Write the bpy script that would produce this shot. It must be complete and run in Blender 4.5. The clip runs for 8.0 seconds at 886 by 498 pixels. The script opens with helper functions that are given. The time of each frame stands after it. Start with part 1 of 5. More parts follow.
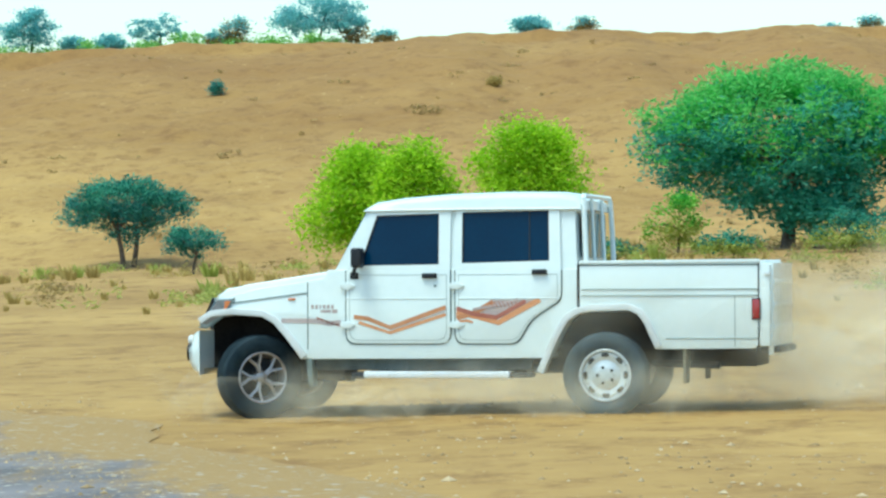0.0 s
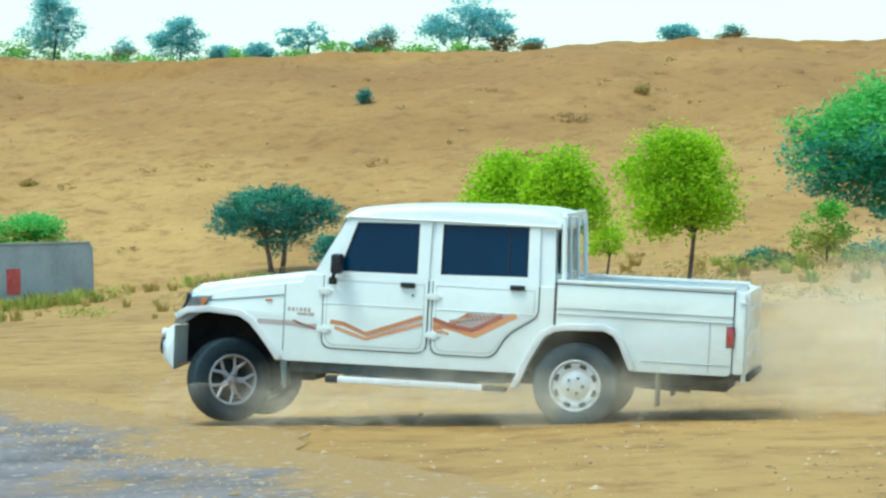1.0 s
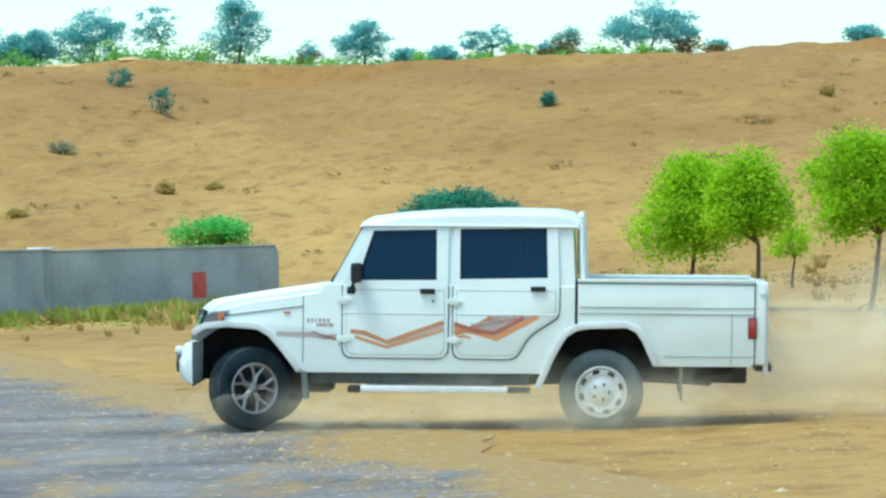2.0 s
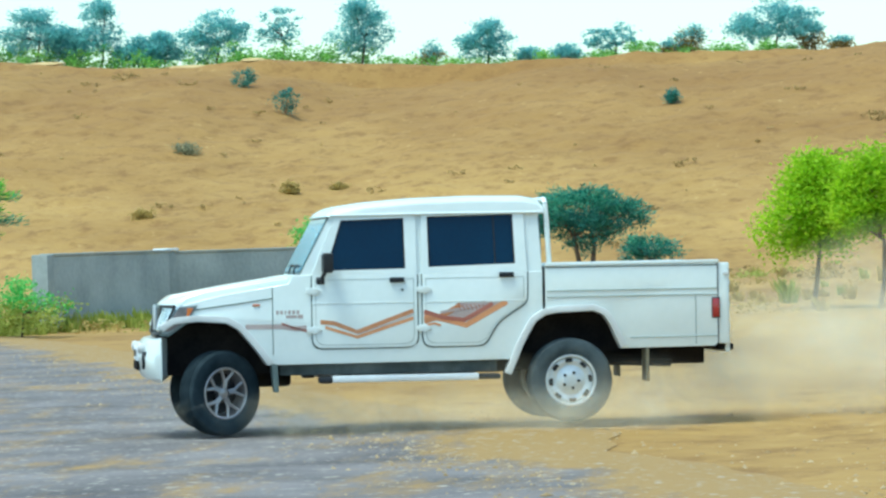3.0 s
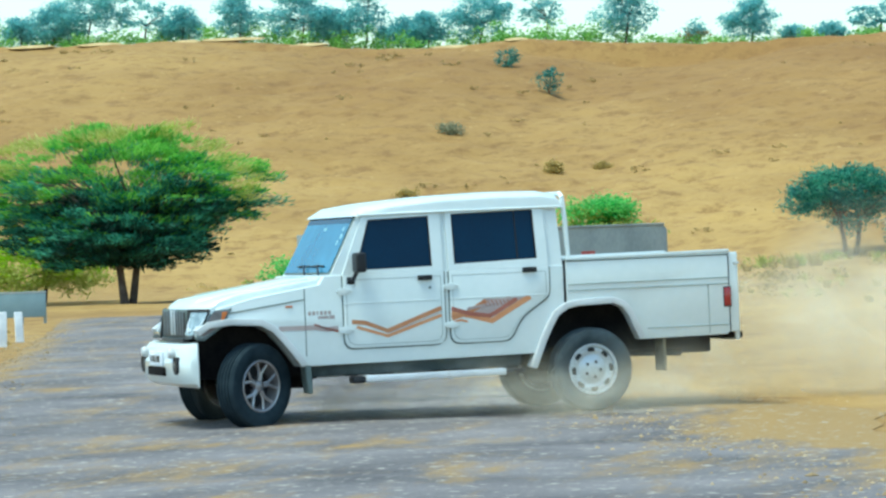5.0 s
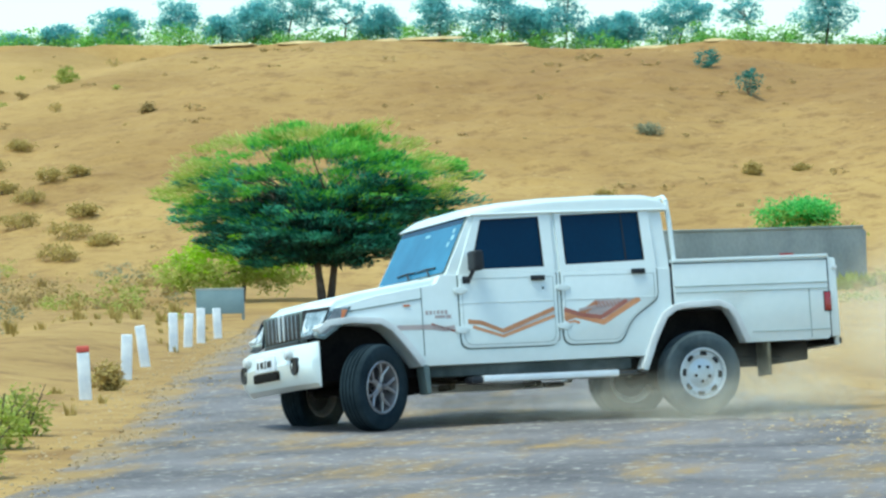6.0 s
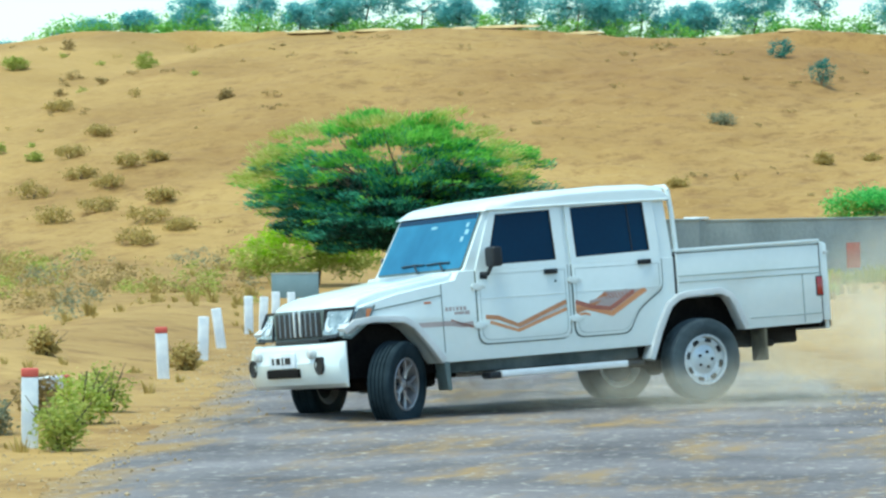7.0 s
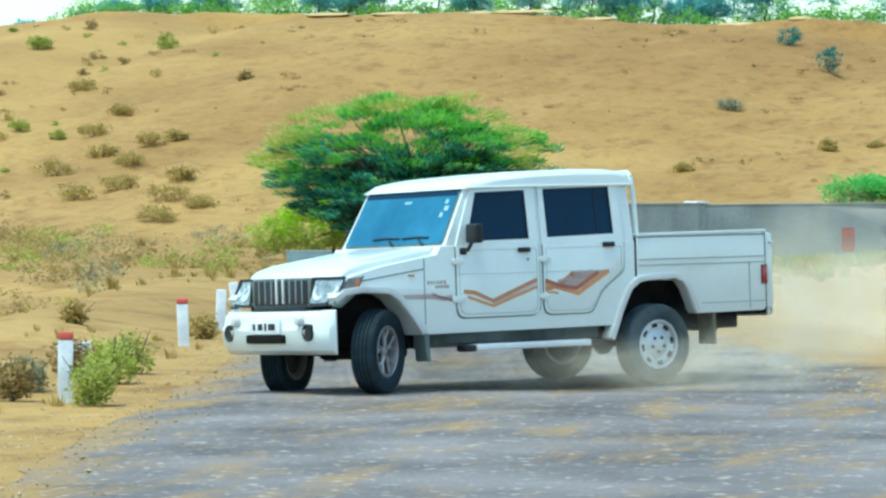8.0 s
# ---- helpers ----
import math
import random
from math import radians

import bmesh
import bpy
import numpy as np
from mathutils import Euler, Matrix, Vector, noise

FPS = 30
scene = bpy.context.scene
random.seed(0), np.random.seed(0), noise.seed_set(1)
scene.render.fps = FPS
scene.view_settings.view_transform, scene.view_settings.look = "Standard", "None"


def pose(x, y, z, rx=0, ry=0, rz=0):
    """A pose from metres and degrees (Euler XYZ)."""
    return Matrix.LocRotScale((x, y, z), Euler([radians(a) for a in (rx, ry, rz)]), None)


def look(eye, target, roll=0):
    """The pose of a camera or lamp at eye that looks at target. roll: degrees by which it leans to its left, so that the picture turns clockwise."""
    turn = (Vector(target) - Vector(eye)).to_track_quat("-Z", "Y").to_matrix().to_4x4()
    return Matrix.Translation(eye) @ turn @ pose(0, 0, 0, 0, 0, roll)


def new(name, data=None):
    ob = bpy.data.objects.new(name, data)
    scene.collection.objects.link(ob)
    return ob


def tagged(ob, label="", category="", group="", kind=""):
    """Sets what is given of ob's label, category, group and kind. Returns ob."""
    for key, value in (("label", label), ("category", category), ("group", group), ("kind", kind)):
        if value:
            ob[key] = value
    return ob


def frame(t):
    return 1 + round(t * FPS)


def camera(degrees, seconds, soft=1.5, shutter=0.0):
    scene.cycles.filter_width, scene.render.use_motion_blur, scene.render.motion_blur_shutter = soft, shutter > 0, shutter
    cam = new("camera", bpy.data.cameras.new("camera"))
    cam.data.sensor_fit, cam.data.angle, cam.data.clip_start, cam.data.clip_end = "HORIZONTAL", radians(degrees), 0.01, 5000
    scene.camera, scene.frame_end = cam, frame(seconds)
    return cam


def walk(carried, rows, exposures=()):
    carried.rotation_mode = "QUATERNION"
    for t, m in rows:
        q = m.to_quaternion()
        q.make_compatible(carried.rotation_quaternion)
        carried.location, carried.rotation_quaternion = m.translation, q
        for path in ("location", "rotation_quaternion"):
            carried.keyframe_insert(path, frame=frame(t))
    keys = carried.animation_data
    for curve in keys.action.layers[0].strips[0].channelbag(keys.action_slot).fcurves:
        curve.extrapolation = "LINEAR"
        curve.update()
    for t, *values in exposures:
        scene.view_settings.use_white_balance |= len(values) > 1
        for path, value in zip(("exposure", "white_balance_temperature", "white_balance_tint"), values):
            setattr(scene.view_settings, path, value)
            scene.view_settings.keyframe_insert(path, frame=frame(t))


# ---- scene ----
cam = camera(13.754, 8.0, soft=2.5)


def aim(t, x, y, z, yaw, pitch, roll):
    """A camera row from its place, its bearing from +y, its tilt and its lean."""
    a, p = radians(yaw), radians(pitch)
    way = Vector((math.sin(a) * math.cos(p), math.cos(a) * math.cos(p), math.sin(p)))
    eye = Vector((x, y, z))
    return t, look(eye, eye + way * 50, roll)


walk(cam, [aim(*row) for row in (
    (0.0, 0.0, 0.0, 1.634, 0.0, -0.497, -1.268),
    (0.5, 0.0, 0.0, 1.634, -1.236, -0.408, -1.355),
    (1.0, 0.0, 0.0, 1.634, -2.295, -0.318, -1.236),
    (1.5, 0.0, 0.0, 1.634, -3.634, -0.242, -1.062),
    (1.7, 0.0, 0.0, 1.634, -4.283, -0.222, -1.182),
    (2.8, 0.0, 0.0, 1.634, -6.837, -0.199, -1.716),
    (3.0, 0.0, 0.0, 1.634, -7.112, -0.181, -1.74),
    (3.5, 0.0, 0.0, 1.634, -7.779, -0.253, -1.742),
    (4.0, 0.0, 0.0, 1.634, -9.01, -0.297, -1.635),
    (4.2, 0.0, 0.0, 1.634, -9.523, -0.253, -1.402),
    (5.3, 0.0, 0.0, 1.634, -11.966, -0.417, -1.75),
    (5.5, 0.0, 0.0, 1.634, -12.568, -0.359, -1.368),
    (6.0, 0.0, 0.0, 1.634, -14.309, -0.291, -1.388),
    (6.5, 0.118, -0.341, 1.638, -15.205, -0.344, -1.187),
    (7.0, 0.443, -1.278, 1.646, -15.509, -0.48, -0.946),
    (7.5, 1.255, -3.62, 1.667, -15.692, -0.496, -0.825),
    (8.0, 1.476, -4.259, 1.672, -15.791, -0.788, -0.306))], exposures=((0, 0.95), (3.5, 0.98), (5.5, 1.0), (6.5, 1.03), (8, 1.07)))
scene.cycles.transparent_max_bounces = 96  # for the dust

# ---- light: a bright hazy sky with a soft high sun behind the viewer ----
SUN_ELEVATION, SUN_BEARING = 68.0, 228.0  # bearing clockwise from +y
world = bpy.data.worlds.new("world")
scene.world = world
world.use_nodes = True
wn = world.node_tree
sky = wn.nodes.new("ShaderNodeTexSky")
sky.sky_type, sky.sun_disc = "NISHITA", False
sky.sun_elevation, sky.sun_rotation = radians(SUN_ELEVATION), radians(SUN_BEARING)
sky.dust_density, sky.air_density, sky.ozone_density = 1.5, 1.0, 1.0
wn.links.new(sky.outputs[0], wn.nodes["Background"].inputs[0])
wn.nodes["Background"].inputs[1].default_value = 0.15
sun = new("sun", bpy.data.lights.new("sun", "SUN"))
sun.data.energy, sun.data.angle, sun.data.color = 1.7, radians(24), (1.0, 0.97, 0.91)
sb, se = radians(SUN_BEARING), radians(SUN_ELEVATION)
sun.matrix_world = look((60 * math.sin(sb) * math.cos(se), 60 * math.cos(sb) * math.cos(se), 60 * math.sin(se)), (0, 0, 0))
scene.view_settings.use_white_balance = True
scene.view_settings.white_balance_temperature, scene.view_settings.white_balance_tint = 5950, -15


# ---- materials ----
def mat(name, low, high=None, rough=0.6, metal=0.0, scale=4.0, fine=40.0, bump=0.0, coat=0.0, per=None, spec=0.5):
    """A surface whose colour drifts between two tones at two scales, with fine relief. per: 'object' or 'island' tints pieces."""
    m = bpy.data.materials.new(name)
    m.use_nodes = True
    nt = m.node_tree
    b = nt.nodes["Principled BSDF"]
    b.inputs["Roughness"].default_value, b.inputs["Metallic"].default_value = rough, metal
    b.inputs["Coat Weight"].default_value, b.inputs["Specular IOR Level"].default_value = coat, spec
    high = high or low
    geo = nt.nodes.new("ShaderNodeTexCoord")
    n1, n2 = nt.nodes.new("ShaderNodeTexNoise"), nt.nodes.new("ShaderNodeTexNoise")
    n1.inputs["Scale"].default_value, n2.inputs["Scale"].default_value = scale, fine
    n1.inputs["Detail"].default_value = n2.inputs["Detail"].default_value = 5
    add = nt.nodes.new("ShaderNodeMath")
    add.operation = "MULTIPLY_ADD"
    add.inputs[1].default_value = 0.35
    for n in (n1, n2):
        nt.links.new(geo.outputs["Object"], n.inputs["Vector"])
    nt.links.new(n2.outputs[0], add.inputs[0])
    nt.links.new(n1.outputs[0], add.inputs[2])
    ramp = nt.nodes.new("ShaderNodeValToRGB")
    ramp.color_ramp.elements[0].position, ramp.color_ramp.elements[1].position = 0.48, 0.88
    ramp.color_ramp.elements[0].color, ramp.color_ramp.elements[1].color = (*low, 1), (*high, 1)
    if per:
        src = nt.nodes.new("ShaderNodeObjectInfo" if per == "object" else "ShaderNodeNewGeometry")
        mix = nt.nodes.new("ShaderNodeMath")
        mix.operation = "MULTIPLY_ADD"
        mix.inputs[1].default_value = 0.5
        nt.links.new(src.outputs["Random" if per == "object" else "Random Per Island"], mix.inputs[0])
        off = nt.nodes.new("ShaderNodeMath")
        off.operation = "SUBTRACT"
        off.inputs[1].default_value = 0.25
        nt.links.new(add.outputs[0], off.inputs[0])
        nt.links.new(off.outputs[0], mix.inputs[2])
        nt.links.new(mix.outputs[0], ramp.inputs[0])
    else:
        nt.links.new(add.outputs[0], ramp.inputs[0])
    nt.links.new(ramp.outputs[0], b.inputs["Base Color"])
    if bump:
        bp = nt.nodes.new("ShaderNodeBump")
        bp.inputs["Strength"].default_value, bp.inputs["Distance"].default_value = bump, 0.05
        nt.links.new(n2.outputs[0], bp.inputs["Height"])
        nt.links.new(bp.outputs[0], b.inputs["Normal"])
    return m


def leafy(name, low, high, glow=0.35):
    """Leaves: tinted leaf by leaf, letting some light through."""
    m = mat(name, low, high, rough=0.55, scale=0.9, fine=6.0, per="island", spec=0.25)
    nt = m.node_tree
    b = nt.nodes["Principled BSDF"]
    tr, mx = nt.nodes.new("ShaderNodeBsdfTranslucent"), nt.nodes.new("ShaderNodeMixShader")
    nt.links.new(b.inputs["Base Color"].links[0].from_socket, tr.inputs[0])
    mx.inputs[0].default_value = glow
    nt.links.new(b.outputs[0], mx.inputs[1])
    nt.links.new(tr.outputs[0], mx.inputs[2])
    nt.links.new(mx.outputs[0], nt.nodes["Material Output"].inputs[0])
    return m


def ground_material():
    """Ochre sand: broad drifts, crusted clods and streaks down the bank, smooth blown sand on the dune to the west."""
    m = mat("sand", (0.266, 0.155, 0.051), (0.412, 0.262, 0.090), rough=0.9, scale=0.11, fine=2.6, bump=0.5, spec=0.15)
    nt = m.node_tree
    b = nt.nodes["Principled BSDF"]
    base = b.inputs["Base Color"].links[0].from_socket
    geo = nt.nodes.new("ShaderNodeTexCoord")
    sep = nt.nodes.new("ShaderNodeSeparateXYZ")
    nt.links.new(geo.outputs["Object"], sep.inputs[0])

    def span(socket, lo, hi, top):
        r = nt.nodes.new("ShaderNodeMapRange")
        r.interpolation_type = "SMOOTHSTEP"
        r.inputs["From Min"].default_value, r.inputs["From Max"].default_value, r.inputs["To Max"].default_value = lo, hi, top
        nt.links.new(socket, r.inputs["Value"])
        return r.outputs["Result"]

    def times(p, q):
        n = nt.nodes.new("ShaderNodeMath")
        n.operation = "MULTIPLY"
        nt.links.new(p, n.inputs[0])
        nt.links.new(q, n.inputs[1])
        return n.outputs[0]

    def grain(scale, stretch, detail, rough, lo, hi, top):
        mp, n = nt.nodes.new("ShaderNodeMapping"), nt.nodes.new("ShaderNodeTexNoise")
        mp.inputs["Scale"].default_value = stretch
        nt.links.new(geo.outputs["Object"], mp.inputs[0])
        n.inputs["Scale"].default_value, n.inputs["Detail"].default_value, n.inputs["Roughness"].default_value = scale, detail, rough
        nt.links.new(mp.outputs[0], n.inputs["Vector"])
        return span(n.outputs[0], lo, hi, top)

    def tint(below, factor, colour):
        mix = nt.nodes.new("ShaderNodeMix")
        mix.data_type = "RGBA"
        mix.inputs[7].default_value = (*colour, 1)
        nt.links.new(factor, mix.inputs[0])
        nt.links.new(below, mix.inputs[6])
        return mix.outputs[2]

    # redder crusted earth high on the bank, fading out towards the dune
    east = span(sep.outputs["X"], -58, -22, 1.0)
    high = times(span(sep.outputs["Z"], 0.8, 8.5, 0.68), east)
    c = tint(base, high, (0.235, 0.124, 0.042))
    # broad paler drifts, clods, and fine dark crumbs
    c = tint(c, grain(0.16, (1.0, 0.5, 1.2), 4, 0.6, 0.50, 0.68, 0.40), (0.38, 0.240, 0.085))
    rough_face = times(grain(1.5, (0.85, 0.5, 1.6), 10, 0.74, 0.47, 0.66, 0.72), span(sep.outputs["X"], -62, -40, 1.0))
    c = tint(c, rough_face, (0.175, 0.090, 0.032))
    c = tint(c, grain(4.2, (1.0, 0.45, 1.6), 6, 0.7, 0.58, 0.72, 0.45), (0.15, 0.082, 0.032))
    c = tint(c, grain(2.6, (1.0, 0.4, 1.4), 6, 0.65, 0.60, 0.74, 0.5), (0.50, 0.34, 0.14))
    nt.links.new(c, b.inputs["Base Color"])
    return m


def road_material():
    """Worn bluish-grey chip seal with drifts of sand blown over it."""
    m = mat("asphalt", (0.088, 0.077, 0.079), (0.230, 0.204, 0.202), rough=0.85, scale=0.7, fine=30.0, bump=0.5, spec=0.3)
    nt = m.node_tree
    b = nt.nodes["Principled BSDF"]
    base = b.inputs["Base Color"].links[0].from_socket
    geo, mp = nt.nodes.new("ShaderNodeTexCoord"), nt.nodes.new("ShaderNodeMapping")
    mp.inputs["Rotation"].default_value, mp.inputs["Scale"].default_value = (0, 0, radians(-20)), (1.0, 0.28, 1)
    nt.links.new(geo.outputs["Object"], mp.inputs[0])
    n = nt.nodes.new("ShaderNodeTexNoise")
    n.inputs["Scale"].default_value, n.inputs["Detail"].default_value, n.inputs["Roughness"].default_value = 1.7, 13, 0.78
    nt.links.new(mp.outputs[0], n.inputs["Vector"])
    r = nt.nodes.new("ShaderNodeValToRGB")
    r.color_ramp.elements[0].position, r.color_ramp.elements[1].position = 0.52, 0.70
    r.color_ramp.elements[0].color, r.color_ramp.elements[1].color = (0, 0, 0, 1), (0.96, 0.96, 0.96, 1)
    drift, heap = nt.nodes.new("ShaderNodeAttribute"), nt.nodes.new("ShaderNodeMath")
    drift.attribute_name = "sand_drift"
    heap.operation, heap.inputs[1].default_value = "MULTIPLY_ADD", 0.36
    nt.links.new(drift.outputs["Fac"], heap.inputs[0])
    nt.links.new(n.outputs[0], heap.inputs[2])
    patch, broad = nt.nodes.new("ShaderNodeTexNoise"), nt.nodes.new("ShaderNodeMath")
    patch.inputs["Scale"].default_value, patch.inputs["Detail"].default_value = 0.42, 3
    nt.links.new(geo.outputs["Object"], patch.inputs["Vector"])
    broad.operation, broad.inputs[1].default_value = "MULTIPLY_ADD", 0.34
    nt.links.new(patch.outputs[0], broad.inputs[0])
    nt.links.new(heap.outputs[0], broad.inputs[2])
    shift = nt.nodes.new("ShaderNodeMath")
    shift.operation, shift.inputs[1].default_value = "SUBTRACT", 0.155
    nt.links.new(broad.outputs[0], shift.inputs[0])
    nt.links.new(shift.outputs[0], r.inputs[0])
    mix = nt.nodes.new("ShaderNodeMix")
    mix.data_type = "RGBA"
    mix.inputs[7].default_value = (0.315, 0.195, 0.067, 1)
    nt.links.new(r.outputs[0], mix.inputs[0])
    nt.links.new(base, mix.inputs[6])
    chips, cr, cm = nt.nodes.new("ShaderNodeTexNoise"), nt.nodes.new("ShaderNodeValToRGB"), nt.nodes.new("ShaderNodeMix")
    chips.inputs["Scale"].default_value, chips.inputs["Detail"].default_value = 11.0, 4
    nt.links.new(geo.outputs["Object"], chips.inputs["Vector"])
    cr.color_ramp.elements[0].position, cr.color_ramp.elements[1].position = 0.60, 0.70
    nt.links.new(chips.outputs[0], cr.inputs[0])
    cm.data_type = "RGBA"
    cm.inputs[7].default_value = (0.42, 0.38, 0.32, 1)
    nt.links.new(cr.outputs[0], cm.inputs[0])
    nt.links.new(mix.outputs[2], cm.inputs[6])
    nt.links.new(cm.outputs[2], b.inputs["Base Color"])
    return m


def thin_dust():
    """Fine dust: each wisp is thickest at its middle and thins out to nothing."""
    m = leafy("raised_dust", (0.95, 0.85, 0.65), (0.98, 0.92, 0.78), 0.5)
    nt = m.node_tree
    out = nt.nodes["Material Output"]
    clear, mx = nt.nodes.new("ShaderNodeBsdfTransparent"), nt.nodes.new("ShaderNodeMixShader")
    thick, mul = nt.nodes.new("ShaderNodeAttribute"), nt.nodes.new("ShaderNodeMath")
    thick.attribute_name = "thickness"
    mul.operation, mul.inputs[1].default_value = "MULTIPLY", 0.22
    nt.links.new(thick.outputs["Fac"], mul.inputs[0])
    nt.links.new(mul.outputs[0], mx.inputs[0])
    nt.links.new(clear.outputs[0], mx.inputs[1])
    nt.links.new(out.inputs[0].links[0].from_socket, mx.inputs[2])
    nt.links.new(mx.outputs[0], out.inputs[0])
    return m


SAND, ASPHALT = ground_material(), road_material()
PAINT = mat("white_paint", (0.63, 0.685, 0.68), (0.71, 0.755, 0.75), rough=0.28, scale=1.2, fine=14, coat=0.6)
SEAM = mat("seam_rubber", (0.09, 0.12, 0.115), (0.14, 0.175, 0.165), rough=0.6)
# grey of the bed seam; also the shade of pressed lines, as colour
GROOVE_TONE = mat("groove_shade_and_seam", (0.27, 0.32, 0.31), (0.35, 0.40, 0.39), rough=0.5)
FLARE = mat("flare_plastic", (0.52, 0.53, 0.53), (0.62, 0.63, 0.63), rough=0.45)
BLACK = mat("black_plastic", (0.012, 0.013, 0.016), (0.026, 0.028, 0.034), rough=0.45, spec=0.25)
# near-black, to deepen the shade in wheel wells and under the truck
UNDER = mat("near_black_underside", (0.005, 0.005, 0.006), (0.022, 0.019, 0.017), rough=0.95, scale=3, spec=0.08)
SANDY = mat("sand_covered_steel", (0.09, 0.085, 0.065), (0.21, 0.18, 0.12), rough=0.95, scale=4, fine=18, spec=0.1)
# dusty grey sill, its tone raised for the haze before it
ROCKER = mat("dusty_sill", (0.045, 0.056, 0.056), (0.14, 0.155, 0.15), rough=0.9, scale=2, fine=12, spec=0.15)
TINT = mat("tinted_glass", (0.001, 0.016, 0.045), (0.002, 0.026, 0.066), rough=0.08, spec=0.18, scale=0.8)
SCREEN_MARK = mat("teal_screen_mark", (0.16, 0.34, 0.42), (0.28, 0.46, 0.52), rough=0.5)
# the pane's pale reflection is put into its base colour
REAR_GLASS = mat("rear_window_glass", (0.10, 0.17, 0.17), (0.18, 0.27, 0.27), rough=0.15, scale=1.0, spec=0.3)
# blue of the reflected sky painted into the glass colour
SCREEN = mat("windscreen_glass", (0.012, 0.10, 0.19), (0.04, 0.20, 0.33), rough=0.16, scale=1.0, fine=5, spec=0.3)
RUBBER = mat("tyre_rubber", (0.008, 0.016, 0.022), (0.028, 0.042, 0.052), rough=0.8, scale=3, fine=20, spec=0.12)
DUSTY_RUBBER = mat("dusty_tyre_rubber", (0.022, 0.036, 0.044), (0.075, 0.098, 0.110), rough=0.85, scale=3, fine=20)
ALLOY = mat("machined_alloy", (0.26, 0.245, 0.25), (0.44, 0.42, 0.43), rough=0.35, metal=0.6)
SILVER = mat("silver_steel", (0.50, 0.54, 0.57), (0.68, 0.71, 0.73), rough=0.4, metal=0.35)
STEP = mat("aluminium_step", (0.62, 0.63, 0.66), (0.75, 0.76, 0.78), rough=0.4, metal=0.3)
RED_LENS = mat("red_lens", (0.20, 0.008, 0.012), (0.34, 0.02, 0.025), rough=0.2, coat=0.5)
AMBER = mat("amber_lens", (0.5, 0.13, 0.03), (0.6, 0.2, 0.06), rough=0.2, coat=0.5)
LENS = mat("headlamp_lens", (0.10, 0.14, 0.16), (0.36, 0.43, 0.46), rough=0.08, coat=0.5, scale=9, fine=25)
GRILLE_GREY = mat("grille_grey", (0.15, 0.20, 0.25), (0.24, 0.29, 0.34), rough=0.4)
SMOKED = mat("smoked_lens", (0.10, 0.11, 0.13), (0.22, 0.20, 0.22), rough=0.1, coat=0.6, scale=8)
GREY_DECAL = mat("grey_decal", (0.36, 0.28, 0.27), (0.46, 0.38, 0.36), rough=0.4)
BROWN_DECAL = mat("brown_decal", (0.42, 0.17, 0.075), (0.52, 0.25, 0.12), rough=0.4)
ORANGE_DECAL = mat("orange_decal", (0.55, 0.22, 0.09), (0.62, 0.32, 0.16), rough=0.4)
MAROON_DECAL = mat("maroon_decal", (0.30, 0.09, 0.06), (0.40, 0.15, 0.11), rough=0.4)
BARK = mat("bark", (0.06, 0.042, 0.03), (0.15, 0.11, 0.08), rough=0.9, scale=5, fine=30, bump=0.6)
CONCRETE = mat("grey_concrete", (0.25, 0.28, 0.275), (0.40, 0.425, 0.41), rough=0.9, scale=0.8, fine=9, bump=0.3)
BOARD = mat("blue_grey_board", (0.16, 0.24, 0.27), (0.25, 0.34, 0.37), rough=0.7, scale=1.5)
WHITEWASH = mat("whitewash", (0.62, 0.66, 0.72), (0.82, 0.84, 0.86), rough=0.85, scale=6, fine=25)
RED_PAINT = mat("red_paint", (0.45, 0.06, 0.05), (0.6, 0.12, 0.09), rough=0.8, scale=6)
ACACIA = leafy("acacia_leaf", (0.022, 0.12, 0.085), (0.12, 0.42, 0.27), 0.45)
# brighter copy of the acacia leaf: sunlight put into its colour
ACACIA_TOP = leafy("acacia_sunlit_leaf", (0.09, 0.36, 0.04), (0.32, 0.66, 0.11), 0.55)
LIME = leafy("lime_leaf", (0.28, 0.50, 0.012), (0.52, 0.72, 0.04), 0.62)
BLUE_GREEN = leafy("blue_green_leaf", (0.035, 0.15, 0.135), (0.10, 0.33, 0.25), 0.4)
# near-black copy of the leaf: the crown's inner shade as colour
ACACIA_SHADE = leafy("acacia_shaded_leaf", (0.006, 0.030, 0.020), (0.020, 0.085, 0.055), 0.1)
# one leaf in a shaded and a sunlit copy: light put into colour
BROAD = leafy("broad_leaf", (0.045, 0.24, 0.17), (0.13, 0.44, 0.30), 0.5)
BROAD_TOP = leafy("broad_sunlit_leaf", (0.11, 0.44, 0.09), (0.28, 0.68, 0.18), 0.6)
GREY_SCRUB = leafy("grey_scrub", (0.20, 0.21, 0.13), (0.33, 0.33, 0.20), 0.4)
# paled and blued leaf: distance haze put into the colour
RIDGE = leafy("ridge_hazed_leaf", (0.18, 0.47, 0.48), (0.34, 0.64, 0.62), 0.65)
RIDGE_GREEN = leafy("ridge_undergrowth", (0.17, 0.42, 0.08), (0.38, 0.64, 0.16), 0.5)
SCRUB = leafy("dry_scrub", (0.24, 0.165, 0.06), (0.42, 0.31, 0.12), 0.5)
FADED = leafy("faded_scrub", (0.36, 0.265, 0.08), (0.52, 0.40, 0.135), 0.6)
TWIG = leafy("yellow_twig", (0.36, 0.44, 0.06), (0.62, 0.62, 0.20), 0.55)
DRY_GRASS = leafy("dry_grass", (0.34, 0.24, 0.07), (0.55, 0.42, 0.14), 0.3)
GREEN_GRASS = leafy("green_grass", (0.28, 0.33, 0.055), (0.50, 0.52, 0.13), 0.5)
